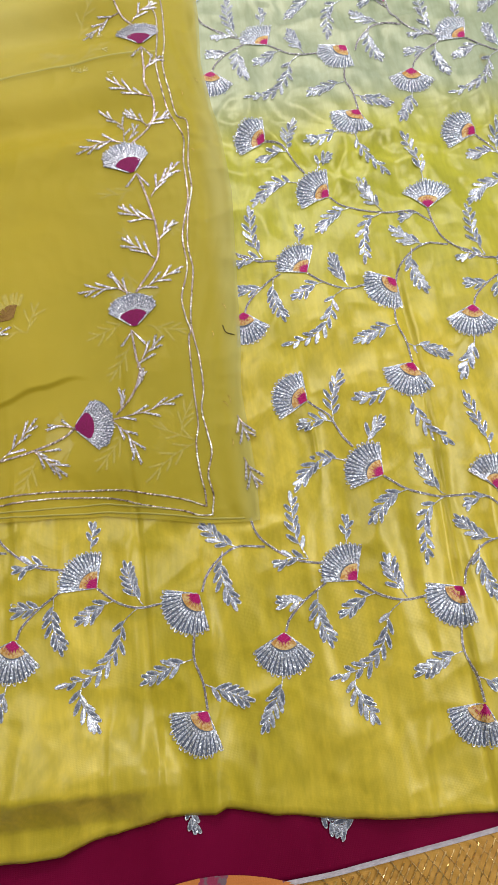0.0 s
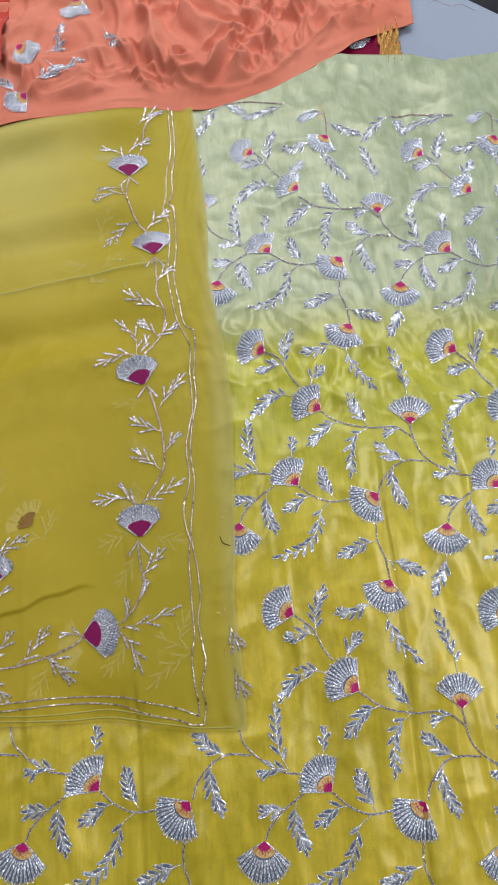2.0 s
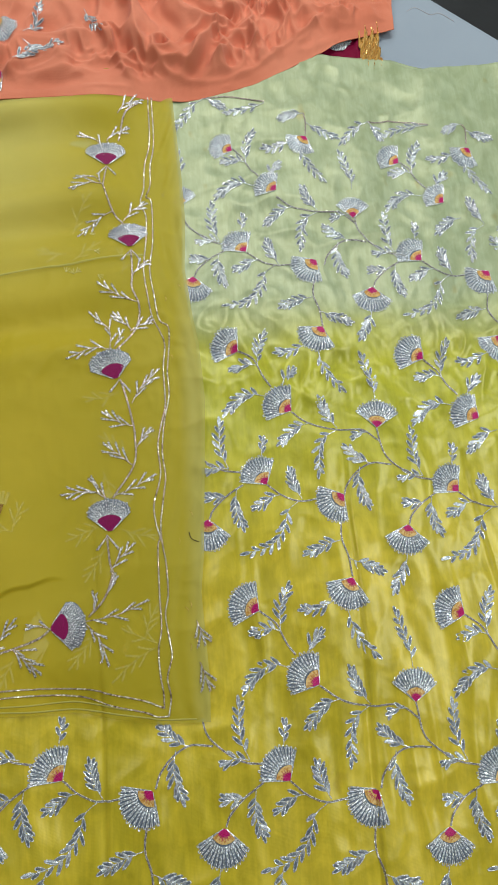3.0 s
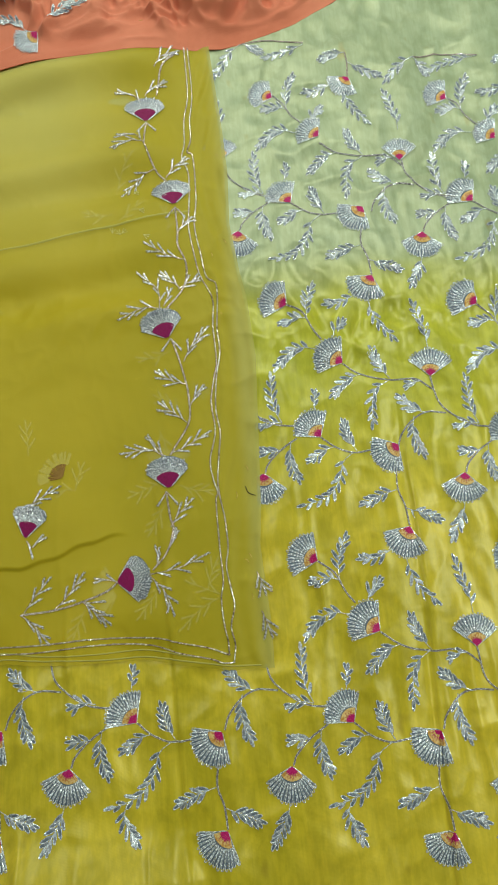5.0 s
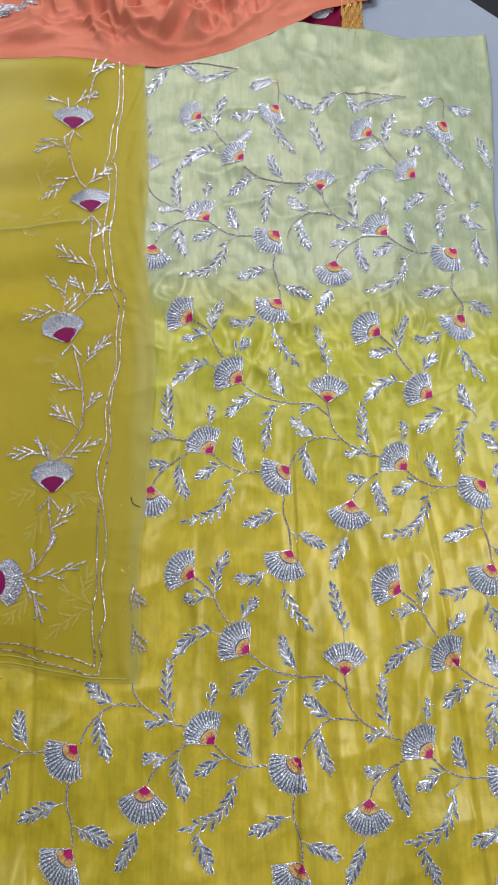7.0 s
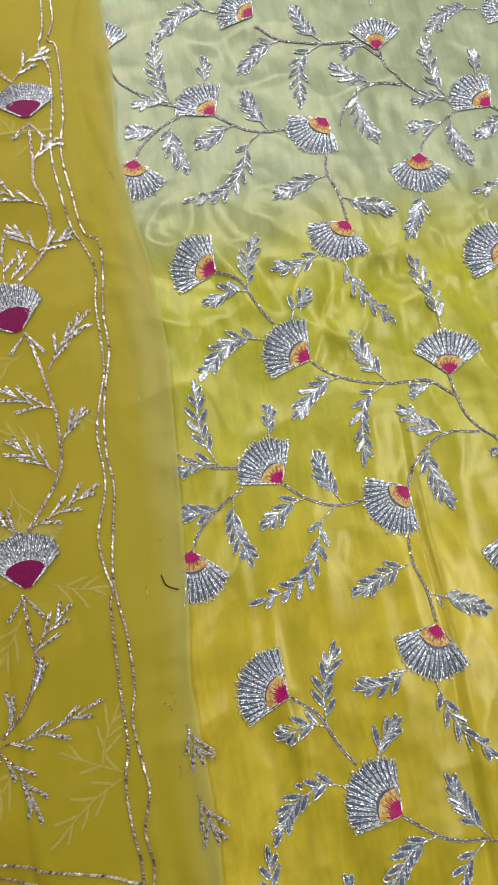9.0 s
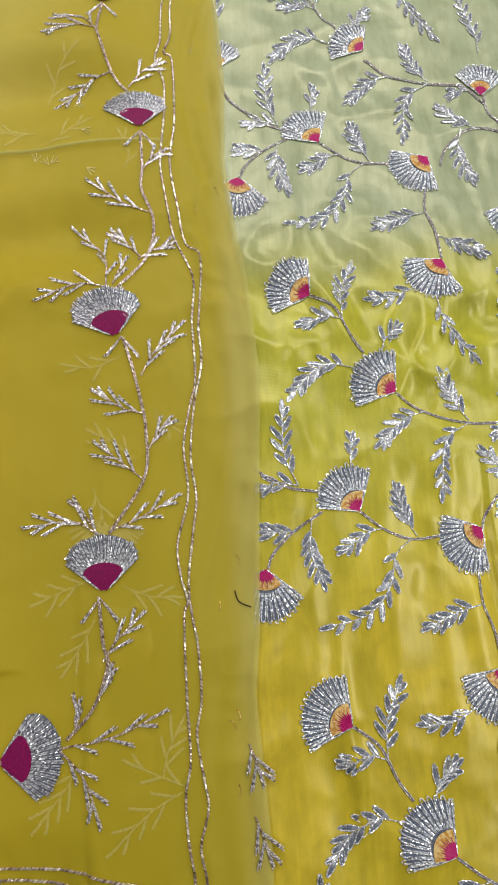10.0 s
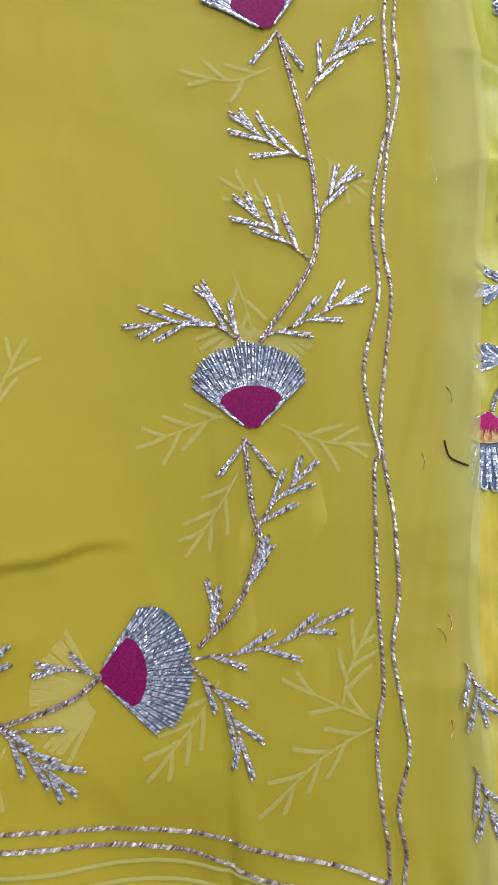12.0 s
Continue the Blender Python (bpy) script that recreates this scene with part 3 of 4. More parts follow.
def embroider_stem(owner, lift, pts, mat=None, z0=0.0, double=False):
    g = Geo()
    p = np.asarray(pts, float)
    if double:
        c = curve(p, 0.004)
        t = np.gradient(c, axis=0)
        t /= np.linalg.norm(t, axis=1)[:, None] + 1e-9
        nrm = np.stack([-t[:, 1], t[:, 0]], 1) * 0.0006
        string(g, c + nrm, 0.0009, 0.0012, z0 + 0.0010, 0, 0.20, 0.7)
        string(g, c - nrm, 0.0009, 0.0012, z0 + 0.0010, 0, 0.20, 0.7)
    else:
        ribbon(g, p, 0.0019, z0 + 0.0004, 1, 0.003, 0.0006)
        c = curve(p, 0.003)
        t = np.gradient(c, axis=0)
        t /= np.linalg.norm(t, axis=1)[:, None] + 1e-9
        nrm = np.stack([-t[:, 1], t[:, 0]], 1) * 0.0007
        for line in (c + nrm, c - nrm):
            string(g, line, 0.0013, 0.0008, z0 + 0.0009, 0, 0.5)
    o = (p[0][0], p[0][1], float(lift(*p[0])))
    return part("vine_stem", g, [mat or M_COIL, M_STEM], owner, "", lift, False, o)


# one repeat of the kurta pattern, in mm from the apex of its leading flower
FAN = {"lead": (0, 0, 127, 102), "second": (98, -17, 221, 113), "hang": (174, -61, 260, 112), "side": (-22, -152, 148, 115),
       "low": (96, -121, 238, 111), "third": (42, -239, 139, 110), "crown": (153, -267, 88, 106)}
UPPER_STEMS = [[(0, 0), (18, -15), (39, -23), (62, -22)], [(-30, 1), (-53, -13), (-69, -28), (-74, -39)], [(91, -49), (88, -74), (94, -96), (96, -120)]]
LOWER_STEMS = [[(-22, -152), (-4, -166), (3, -179), (9, -192), (18, -205)], [(42, -240), (67, -258), (99, -267), (133, -269), (156, -286)],
               [(153, -267), (158, -300), (172, -318), (196, -334), (222, -340)], [(166, -317), (140, -314), (121, -323), (107, -338), (101, -353)]]
UPPER_SPRIGS = [([(16, -14), (4, -17), (-16, -29)], 3), ([(44, -21), (36, -6), (30, 16)], 5), ([(39, -23), (24, -35), (16, -58), (-2, -77), (-33, -84)], 10),
                ([(-50, -12), (-62, -13), (-74, -12)], 2), ([(-39, -5), (-41, -28), (-34, -52)], 6), ([(86, -75), (66, -80), (43, -89)], 5),
                ([(95, -98), (112, -106), (134, -115)], 5), ([(-4, 37), (-3, 46), (0, 58)], 3), ([(168, -98), (163, -113), (146, -140)], 6)]
LOWER_SPRIGS = [([(84, -155), (89, -176), (98, -195), (114, -212)], 5), ([(71, -146), (48, -155), (31, -155)], 3), ([(2, -178), (4, -152), (15, -126)], 5),
                ([(1, -176), (-13, -173), (-30, -178)], 3), ([(10, -218), (-10, -214), (-27, -221), (-44, -240)], 9), ([(33, -205), (37, -194), (50, -183)], 3),
                ([(64, -256), (46, -262), (24, -281)], 6)]
LOWER_SPRIGS_B = [([(100, -265), (88, -248), (80, -226)], 5), ([(99, -267), (77, -283), (70, -324)], 6), ([(140, -272), (130, -273), (122, -276)], 1),
                  ([(155, -229), (154, -205), (143, -165)], 5), ([(206, -334), (197, -310), (197, -272)], 5), ([(206, -334), (190, -331), (178, -335)], 1),
                  ([(140, -315), (122, -306), (109, -291)], 4), ([(124, -317), (121, -340), (130, -368)], 6)]


# how far the flowers of the shortened top row lie from the full repeat
TOP_SHIFT = {"side": (5, -7), "low": (-1, -15), "third": (0, 9), "crown": (-2, -10)}


def on_kurta(x, y, room=0.006):
    """True where the piece lies open to view or just under the veil's edge."""
    inside = hem_y(x) + room < y < kurta_top_y(x) - room and x < kurta_edge_x(y) - room
    hidden = x < veil_edge_x(y) - 0.040 and y > veil_low_y(x) + 0.040
    return inside and not hidden and x > -0.48


def under_veil(x, y):
    return x < veil_edge_x(y) - 0.012 and y > veil_low_y(x) + 0.010


def spread_pattern():
    for row, (ax, ay) in enumerate(((0.0055, -0.0115), (0.0057, 0.3259), (0.0030, 0.6600), (0.0110, 0.9880))):
        for col in (-2, -1, 0, 1, 2):
            ox, oy = ax + 0.250 * col, ay - 0.022 * col

            def to(p):
                return (ox + p[0] / 1000, oy + p[1] / 1000)

            for name, (fx, fy, mid, spread) in FAN.items():
                upper = name in ("lead", "second", "hang")
                if (row == 3 and upper) or (row == 0 and name in ("side", "third", "crown")):
                    continue
                if row == 3:
                    dx, dy = TOP_SHIFT[name]
                    fx, fy = fx + dx, fy + dy
                x, y = to((fx, fy))
                if on_kurta(x, y) and not under_veil(*to((fx + 20 * math.cos(radians(mid)), fy + 20 * math.sin(radians(mid))))) and on_kurta(*to((fx + 20 * math.cos(radians(mid)), fy + 20 * math.sin(radians(mid)))), 0.022 if x > 0.3 else -0.01):
                    embroider_flower(kurta, kurta_z, x, y, mid + RNG.uniform(-5, 5), spread, 0.038 * RNG.uniform(0.96, 1.04) * (0.88 if row == 3 else 1.0), 0.032 * (0.88 if row == 3 else 1.0))
            stems = ([] if row == 3 else UPPER_STEMS) + ([] if row == 0 else LOWER_STEMS)
            for s in stems:
                q = [to(p) for p in s]
                if on_kurta(*q[0]) and on_kurta(*q[-1]) and not (under_veil(*q[0]) and under_veil(*q[-1])):
                    embroider_stem(kurta, kurta_z, q)
            sprigs = ([] if row == 3 else UPPER_SPRIGS) + ([] if row == 0 else LOWER_SPRIGS + LOWER_SPRIGS_B)
            if row == 0:
                sprigs = sprigs + [([(-14, -82), (-17, -98), (-4, -122)], 5)]
            for s, count in sprigs:
                q = [to(p) for p in s]
                if on_kurta(*q[0]) and on_kurta(*q[-1]) and not under_veil(*q[0]) and not under_veil(*q[-1]):
                    embroider_sprig(kurta, kurta_z, q, "leaf", count)


spread_pattern()

# the scattered sprays along the neck line
for p in ([(-0.045, 0.922), (-0.062, 0.905), (-0.086, 0.868)], [(-0.040, 0.922), (-0.028, 0.915), (-0.017, 0.905)], [(0.048, 0.912), (0.020, 0.902), (-0.010, 0.897)],
          [(0.106, 0.893), (0.092, 0.890), (0.070, 0.884)], [(0.108, 0.878), (0.125, 0.866), (0.152, 0.852)], [(0.205, 0.880), (0.185, 0.868), (0.160, 0.842)],
          [(0.205, 0.880), (0.214, 0.872), (0.224, 0.855)], [(0.298, 0.873), (0.262, 0.872), (0.228, 0.860)], [(0.350, 0.872), (0.340, 0.868), (0.322, 0.860)],
          [(0.356, 0.862), (0.370, 0.855), (0.392, 0.848)]):
    embroider_sprig(kurta, kurta_z, p, "leaf", 4)
for p in ([(-0.045, 0.922), (0.0, 0.925), (0.048, 0.914)], [(0.106, 0.893), (0.108, 0.878), (0.106, 0.855)], [(0.205, 0.880), (0.25, 0.885), (0.300, 0.874)],
          [(0.350, 0.872), (0.356, 0.862), (0.354, 0.838)]):
    embroider_stem(kurta, kurta_z, p, M_ZARI)

# ---- organza dupatta ----
def lining_place(gx, gy):
    low = veil_low_y(gx) + 0.003
    y = low + (0.96 - low) * gy
    x = -0.75 + (gx + 0.75) / 0.65 * (veil_edge_x(y) - 0.004 + 0.75)
    return x, y, veil_z(x, y) - 0.0008 - 0.0022 * smooth_step(0.0, 0.03, veil_edge_x(y) - x)


def veil_place(gx, gy):
    low = veil_low_y(gx)
    y = low + (0.96 - low) * gy
    x = -0.75 + (gx + 0.75) / 0.67 * (veil_edge_x(y) + 0.75)
    return x, y, veil_z(x, y)


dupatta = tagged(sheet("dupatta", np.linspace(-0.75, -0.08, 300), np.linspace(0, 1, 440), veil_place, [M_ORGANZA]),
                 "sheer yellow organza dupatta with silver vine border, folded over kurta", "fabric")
under = sheet("under_fold", np.linspace(-0.75, -0.10, 240), np.linspace(0, 1, 380), lining_place, [M_LINING])
under.parent = dupatta


# the folded edge of a lower layer shows as a pale ridge
g = Geo()
ribbon(g, [(x, 0.627 + 0.17 * (x + 0.28) + 0.0012 * math.sin(60 * x)) for x in np.linspace(-0.74, -0.135, 60)], 0.0030, 0.0002, 0, 0.004, 0.0006)
part("fold_edge", g, [M_ORGANZA], dupatta, "pale folded edge of the sheer layer", veil_z, True, (-0.74, 0.549, float(veil_z(-0.74, 0.549))))
# turned hems along the lower border
for up, end in ((0.0045, -0.095), (0.0110, -0.170)):
    g = Geo()
    ribbon(g, [(x, float(veil_low_y(x)) + up + 0.0012 * math.sin(33 * x + 200 * up)) for x in np.linspace(-0.74, end, 60)], 0.0020, 0.0003, 0, 0.004, 0.0012)
    part("hem_fold", g, [M_ORGANZA], dupatta, "narrow turned hem", veil_z, True, (-0.74, 0.10, float(veil_z(-0.74, 0.10))))


def veil_under(x, y):
    return veil_z(x, y) - 0.0024


# vine up the side and along the lower border, in mm
for x, y, mid, spread in ((-187, 796, 92, 108), (-156, 660, 97, 104), (-177, 469, 108, 106), (-188, 276, 93, 100), (-258, 171, 6, 104), (-365, 231, 76, 76)):
    embroider_flower(dupatta, veil_z, x / 1000, y / 1000, mid, spread, 0.042, 0.038, True)
VINE = [[(-191, 757), (-179, 720), (-165, 701)], [(-155, 656), (-154, 621), (-155, 600), (-146, 572), (-152, 541), (-177, 508)],
        [(-172, 469), (-165, 444), (-159, 416), (-156, 394), (-158, 358), (-184, 318)], [(-192, 274), (-189, 242), (-186, 227), (-196, 200), (-214, 181)],
        [(-256, 171), (-270, 161), (-298, 152), (-332, 145), (-372, 143)], [(-187, 796), (-190, 775), (-191, 757)], [(-170, 840), (-160, 880), (-140, 900)]]
for line in VINE:
    embroider_stem(dupatta, veil_z, [(x / 1000, y / 1000) for x, y in line], M_ZARI, 0.0, True)
TWIGS = [([(-180, 720), (-200, 710), (-222, 686)], 6), ([(-165, 706), (-152, 722), (-137, 731)], 4), ([(-194, 760), (-212, 762), (-231, 754)], 4),
         ([(-153, 619), (-146, 630), (-137, 638)], 3), ([(-150, 579), (-172, 588), (-194, 602)], 5), ([(-159, 538), (-147, 546), (-134, 552)], 4),
         ([(-157, 540), (-166, 550), (-177, 562)], 4), ([(-184, 510), (-186, 540), (-208, 564)], 5), ([(-184, 510), (-206, 511), (-232, 500)], 5), ([(-179, 513), (-175, 524), (-170, 535)], 2)]
TWIGS_B = [([(-159, 438), (-148, 458), (-128, 480)], 6), ([(-156, 408), (-172, 412), (-191, 424)], 5), ([(-154, 380), (-149, 390), (-140, 401)], 3),
           ([(-160, 358), (-172, 368), (-190, 383)], 5), ([(-184, 320), (-162, 328), (-137, 342)], 5), ([(-192, 318), (-210, 328), (-240, 326)], 6), ([(-192, 318), (-200, 330), (-207, 341)], 2)]
TWIGS_C = [([(-189, 230), (-180, 243), (-164, 258)], 4), ([(-192, 205), (-190, 212), (-184, 220)], 2), ([(-208, 186), (-208, 193), (-206, 201)], 2),
           ([(-220, 176), (-182, 181), (-151, 193)], 5), ([(-218, 175), (-201, 155), (-193, 132)], 5), ([(-256, 171), (-266, 174), (-277, 176)], 2),
           ([(-332, 146), (-318, 158), (-299, 181)], 5), ([(-298, 151), (-288, 142), (-271, 127)], 5), ([(-298, 151), (-290, 150), (-278, 150)], 1)]
TWIGS_D = [([(-366, 266), (-351, 276), (-326, 289)], 5), ([(-363, 229), (-356, 221), (-347, 230)], 3), ([(-368, 145), (-357, 160), (-340, 179)], 4),
           ([(-372, 143), (-358, 132), (-343, 112)], 4), ([(-187, 840), (-180, 850), (-160, 858)], 4), ([(-170, 880), (-158, 895), (-138, 905)], 5),
           ([(-191, 757), (-205, 775), (-225, 772)], 3), ([(-192, 830), (-205, 845), (-222, 848)], 3)]
for twig, count in TWIGS + TWIGS_B + TWIGS_C + TWIGS_D:
    embroider_sprig(dupatta, veil_z, [(x / 1000, y / 1000) for x, y in twig], "rod", count, 0.0, 24)
# short forked bells under each flower
for x, y, turn in ((-155, 657, -90), (-173, 470, -90), (-191, 273, -90), (-187, 796, -90)):
    for da in (-38, 38):
        a = radians(turn + da)
        embroider_sprig(dupatta, veil_z, [(x / 1000, y / 1000), (x / 1000 + 0.014 * math.cos(a), y / 1000 + 0.014 * math.sin(a))], "rod", 0, 0.0, 20)

# the two bead cords of the border, up the side and along the bottom
CORD_A = [(-126, 915), (-126, 837), (-134, 796), (-136, 757), (-141, 735), (-134, 712), (-135, 672), (-139, 628), (-135, 590), (-130, 559), (-121, 539), (-115, 519), (-118, 485)]
CORD_A2 = [(-118, 485), (-117, 437), (-122, 414), (-128, 382), (-126, 344), (-135, 308), (-133, 283), (-129, 267), (-132, 255), (-132, 200), (-131, 162), (-135, 140), (-134, 112), (-131, 91), (-131, 76)]
CORD_B = [(-121, 915), (-120, 837), (-126, 796), (-127, 765), (-133, 744), (-126, 736), (-126, 672), (-131, 628), (-126, 586), (-121, 555), (-110, 545), (-109, 525), (-113, 480)]
CORD_B2 = [(-113, 480), (-112, 447), (-119, 414), (-123, 373), (-120, 342), (-124, 312), (-128, 279), (-126, 255), (-123, 235), (-122, 200), (-126, 177), (-122, 148), (-120, 131), (-126, 108), (-123, 87), (-126, 67)]
CORD_C = [(-131, 76), (-154, 86), (-188, 95), (-219, 103), (-288, 108), (-352, 107), (-420, 109)]
CORD_D = [(-126, 67), (-139, 68), (-154, 74), (-188, 83), (-227, 96), (-288, 101), (-352, 99), (-420, 101)]
for cord in (CORD_A, CORD_A2, CORD_B, CORD_B2, CORD_C, CORD_D):
    g = Geo()
    line = [(x / 1000, y / 1000) for x, y in cord]
    string(g, line, 0.0009, 0.0018, 0.0009, 0, 0.25, 0.7)
    # glints along the cord, built as short lengths of a whiter coil
    spots = curve(line, 0.0046)
    for a, b in zip(spots[:-1], spots[1:]):
        if RNG.random() < 0.36:
            string(g, [a, b], 0.0015, 0.0016, 0.0013, 1, 0.25, 0.7)
    part("border_cord", g, [M_ZARI, M_CORD_GLINT], dupatta, "twisted silver bead cord", veil_z, False, (line[0][0], line[0][1], float(veil_z(*line[0]))))

# pale motifs on the fold beneath
for p, count in (([(-196, 286), (-215, 280), (-236, 272)], 5), ([(-175, 280), (-156, 272), (-136, 270)], 5), ([(-195, 258), (-203, 244), (-216, 225)], 5), ([(-132, 144), (-158, 132), (-184, 111)], 6),
                 ([(-132, 144), (-150, 152), (-172, 163)], 3), ([(-150, 152), (-146, 168), (-136, 186)], 5), ([(-205, 166), (-215, 150), (-233, 129)], 6), ([(-296, 143), (-303, 130), (-312, 111)], 5),
                 ([(-303, 285), (-300, 300), (-293, 315)], 4), ([(-303, 285), (-315, 287), (-328, 283)], 3), ([(-360, 334), (-360, 352), (-362, 374)], 5)):
    embroider_sprig(dupatta, veil_under, [(x / 1000, y / 1000) for x, y in p], "ghost", count, 0.0, 34)
for p, count in (([(-196, 352), (-190, 335), (-186, 318)], 4), ([(-165, 372), (-178, 385), (-196, 395)], 5), ([(-150, 412), (-142, 402), (-134, 396)], 4), ([(-175, 455), (-195, 446), (-214, 448)], 4),
                 ([(-232, 640), (-215, 655), (-200, 668)], 4), ([(-240, 652), (-258, 650), (-276, 660)], 5), ([(-235, 690), (-225, 720), (-210, 742)], 4), ([(-168, 620), (-165, 640), (-172, 656)], 3)):
    embroider_sprig(dupatta, veil_under, [(x / 1000, y / 1000) for x, y in p], "ghost", count, 0.0, 34)


def ghost_flower(x, y, mid, mat, inner):
    g = Geo()
    for i in range(30):
        a = radians(mid - 62 + 124 * i / 29 + RNG.uniform(-2, 2))
        ribbon(g, [(x + inner * math.cos(a), y + inner * math.sin(a)), (x + 0.031 * math.cos(a), y + 0.031 * RNG.uniform(0.82, 1.08) * math.sin(a))], 0.0024, 0.0, 0)
    for i in range(13 if mat else 0):
        a = radians(mid - 55 + 110 * i / 12)
        ribbon(g, [(x + 0.001 * math.cos(a), y + 0.001 * math.sin(a)), (x + inner * RNG.uniform(0.85, 1.05) * math.cos(a), y + inner * math.sin(a))], 0.0021, 0.0026, 1)
    part("embroidered_flower", g, [M_GHOST, mat or M_GHOST], dupatta, "faint flower of the under fold", veil_under, False, (x, y, float(veil_under(x, y))))


ghost_flower(-0.318, 0.302, 130, M_BROWN, 0.017)
ghost_flower(-0.186, 0.332, 270, None, 0.008)
ghost_flower(-0.256, 0.162, 180, None, 0.006)

# pattern sprays that show at the edge of the fold
for p in ([(-0.0900, 0.168), (-0.0865, 0.158), (-0.0830, 0.146)], [(-0.0885, 0.122), (-0.0835, 0.108), (-0.0800, 0.096)]):
    embroider_sprig(dupatta, veil_z, p, "rod", 4)
# small glints on the veil, built as scraps of pale thread
for i in range(6):
    x, y = RNG.uniform(-0.26, -0.19), RNG.uniform(0.60, 0.70)
    a = RNG.uniform(0, 6.28)
    g = Geo()
    for k in range(3):
        b = a + 0.5 * (k - 1)
        string(g, [(x, y), (x + 0.008 * math.cos(b), y + 0.008 * math.sin(b))], 0.0025, 0.0006, 0.0005, 0, 0.4)
    part("glint_thread", g, [M_GHOST], dupatta, "", veil_z, False, (x, y, float(veil_z(x, y))))

# stray bright thread ends on the sheer border
for i in range(9):
    x, y = RNG.uniform(-0.116, -0.088), RNG.uniform(0.12, 0.62)
    a = radians(RNG.uniform(60, 120))
    g = Geo()
    string(g, [(x, y), (x + 0.004 * math.cos(a), y + 0.004 * math.sin(a)), (x + 0.008 * math.cos(a + 0.4), y + 0.008 * math.sin(a + 0.4))], 0.0022, 0.0005, 0.0005, 0, 0.4)
    part("glint_thread", g, [M_GOLD], dupatta, "", veil_z, False, (x, y, float(veil_z(x, y))))

# a dark loose fibre by the veil's edge
g = Geo()
ribbon(g, [(-0.0945, 0.2725), (-0.0925, 0.2655), (-0.089, 0.2625), (-0.083, 0.2600)], 0.0010, 0.0006, 0, 0.001, 0.0008)
fibre = part("thread_crease_ribbon", g, [M_HAIR], None, "dark loose thread lying on the dupatta", veil_z, False, (-0.0945, 0.2725, float(veil_z(-0.0945, 0.2725))))
tagged(fibre, "", "thread")


# a crease mark of the table top, stood in for by a thin pale ribbon
g = Geo()
ribbon(g, [(0.306, 1.118), (0.322, 1.126), (0.345, 1.112), (0.362, 1.115), (0.385, 1.098)], 0.0009, 0.0, 0, 0.002, 0.0008)
curl = part("thread_crease_ribbon", g, [M_PIPING], None, "pale crease mark on the grey table, built as a thin ribbon", lambda x, y: 0 * x + TABLE_Z + 0.0002, False, (0.306, 1.118, TABLE_Z))
tagged(curl, "", "thread")


# ---- coral cloth beyond the kurta ----
def coral_low_y(x):
    return np.interp(x, [-0.8, -0.404, -0.352, -0.230, -0.142, -0.070, -0.006, 0.041, 0.127, 0.185, 0.254, 0.30],
                     [0.865, 0.880, 0.890, 0.903, 0.910, 0.915, 0.934, 0.950, 0.998, 1.036, 1.056, 1.07])


def coral_z(x, y):
    x, y = np.asarray(x, float), np.asarray(y, float)
    d = y - coral_low_y(x)
    wx = x + 0.030 * soft_noise(9 * x, 10 * y, 21) + 0.008 * soft_noise(27 * x, 31 * y, 22)
    wy = y + 0.030 * soft_noise(10 * x, 9 * y, 23) + 0.008 * soft_noise(33 * x, 26 * y, 24)
    z = 0.046 * facets(13 * wx + 8 * wy, 11 * wy - 5 * wx, 25)
    z = z + 0.034 * facets(27 * wx - 15 * wy, 21 * wy + 13 * wx, 26)
    z = z + 0.017 * facets(52 * wx + 20 * wy, 40 * wy - 22 * wx, 27)
    z = z - 0.010
    z = 0.5 * (z + np.sqrt(z * z + 0.00004))
    grow = smooth_step(0.018, 0.062, d) * (0.52 + 0.48 * smooth_step(-0.30, -0.18, x)) * (0.8 + 0.4 * np.sin(9 * x + 2) ** 2)
    band = 0.009 * facets(19 * wx + 7 * wy, 27 * wy, 29) * smooth_step(0.004, 0.03, d)
    lip = band + 0.0035 * np.exp(-((d - 0.030) / 0.016) ** 2) + 0.003 * np.exp(-((d - 0.02 - 0.05 * np.sin(7 * x) ** 2) / 0.005) ** 2)
    over = smooth_step(-0.115, -0.045, x)
    below = veil_z(np.minimum(x, -0.09), np.minimum(y, 0.955)) * (1 - over) + kurta_z(x, np.minimum(y, 0.975)) * over
    rest = np.maximum(below, -0.004) + 0.0016 + 0.003 * smooth_step(-0.28, -0.36, x)
    side = smooth_step(0.285, 0.24, x)
    return rest + (z * grow + lip) * (0.25 + 0.75 * side) + 0.0025 * np.sin(21 * x + 60 * y) * smooth_step(0, 0.05, d) - 0.0015 * (1 - smooth_step(0, 0.012, d))


def coral_place(gx, gy):
    y = coral_low_y(gx) + (1.50 - coral_low_y(gx)) * gy
    return gx + 0.012 * np.sin(16 * y) * smooth_step(0.1, 0.28, gx), y, coral_z(gx, y)


coral = tagged(sheet("coral_cloth", np.linspace(-0.75, 0.285, 560), np.linspace(0, 1, 380), coral_place, [M_CORAL], 0.001),
               "crumpled coral georgette cloth with silver embroidery, heaped over the kurta's top", "fabric")
for x, y, mid in ((-0.345, 1.026, 320), (-0.252, 1.112, 250), (-0.42, 1.09, 300), (-0.330, 0.940, 215)):
    embroider_flower(coral, coral_z, x, y, mid, 108, 0.036, 0.031, False, 0.0006)
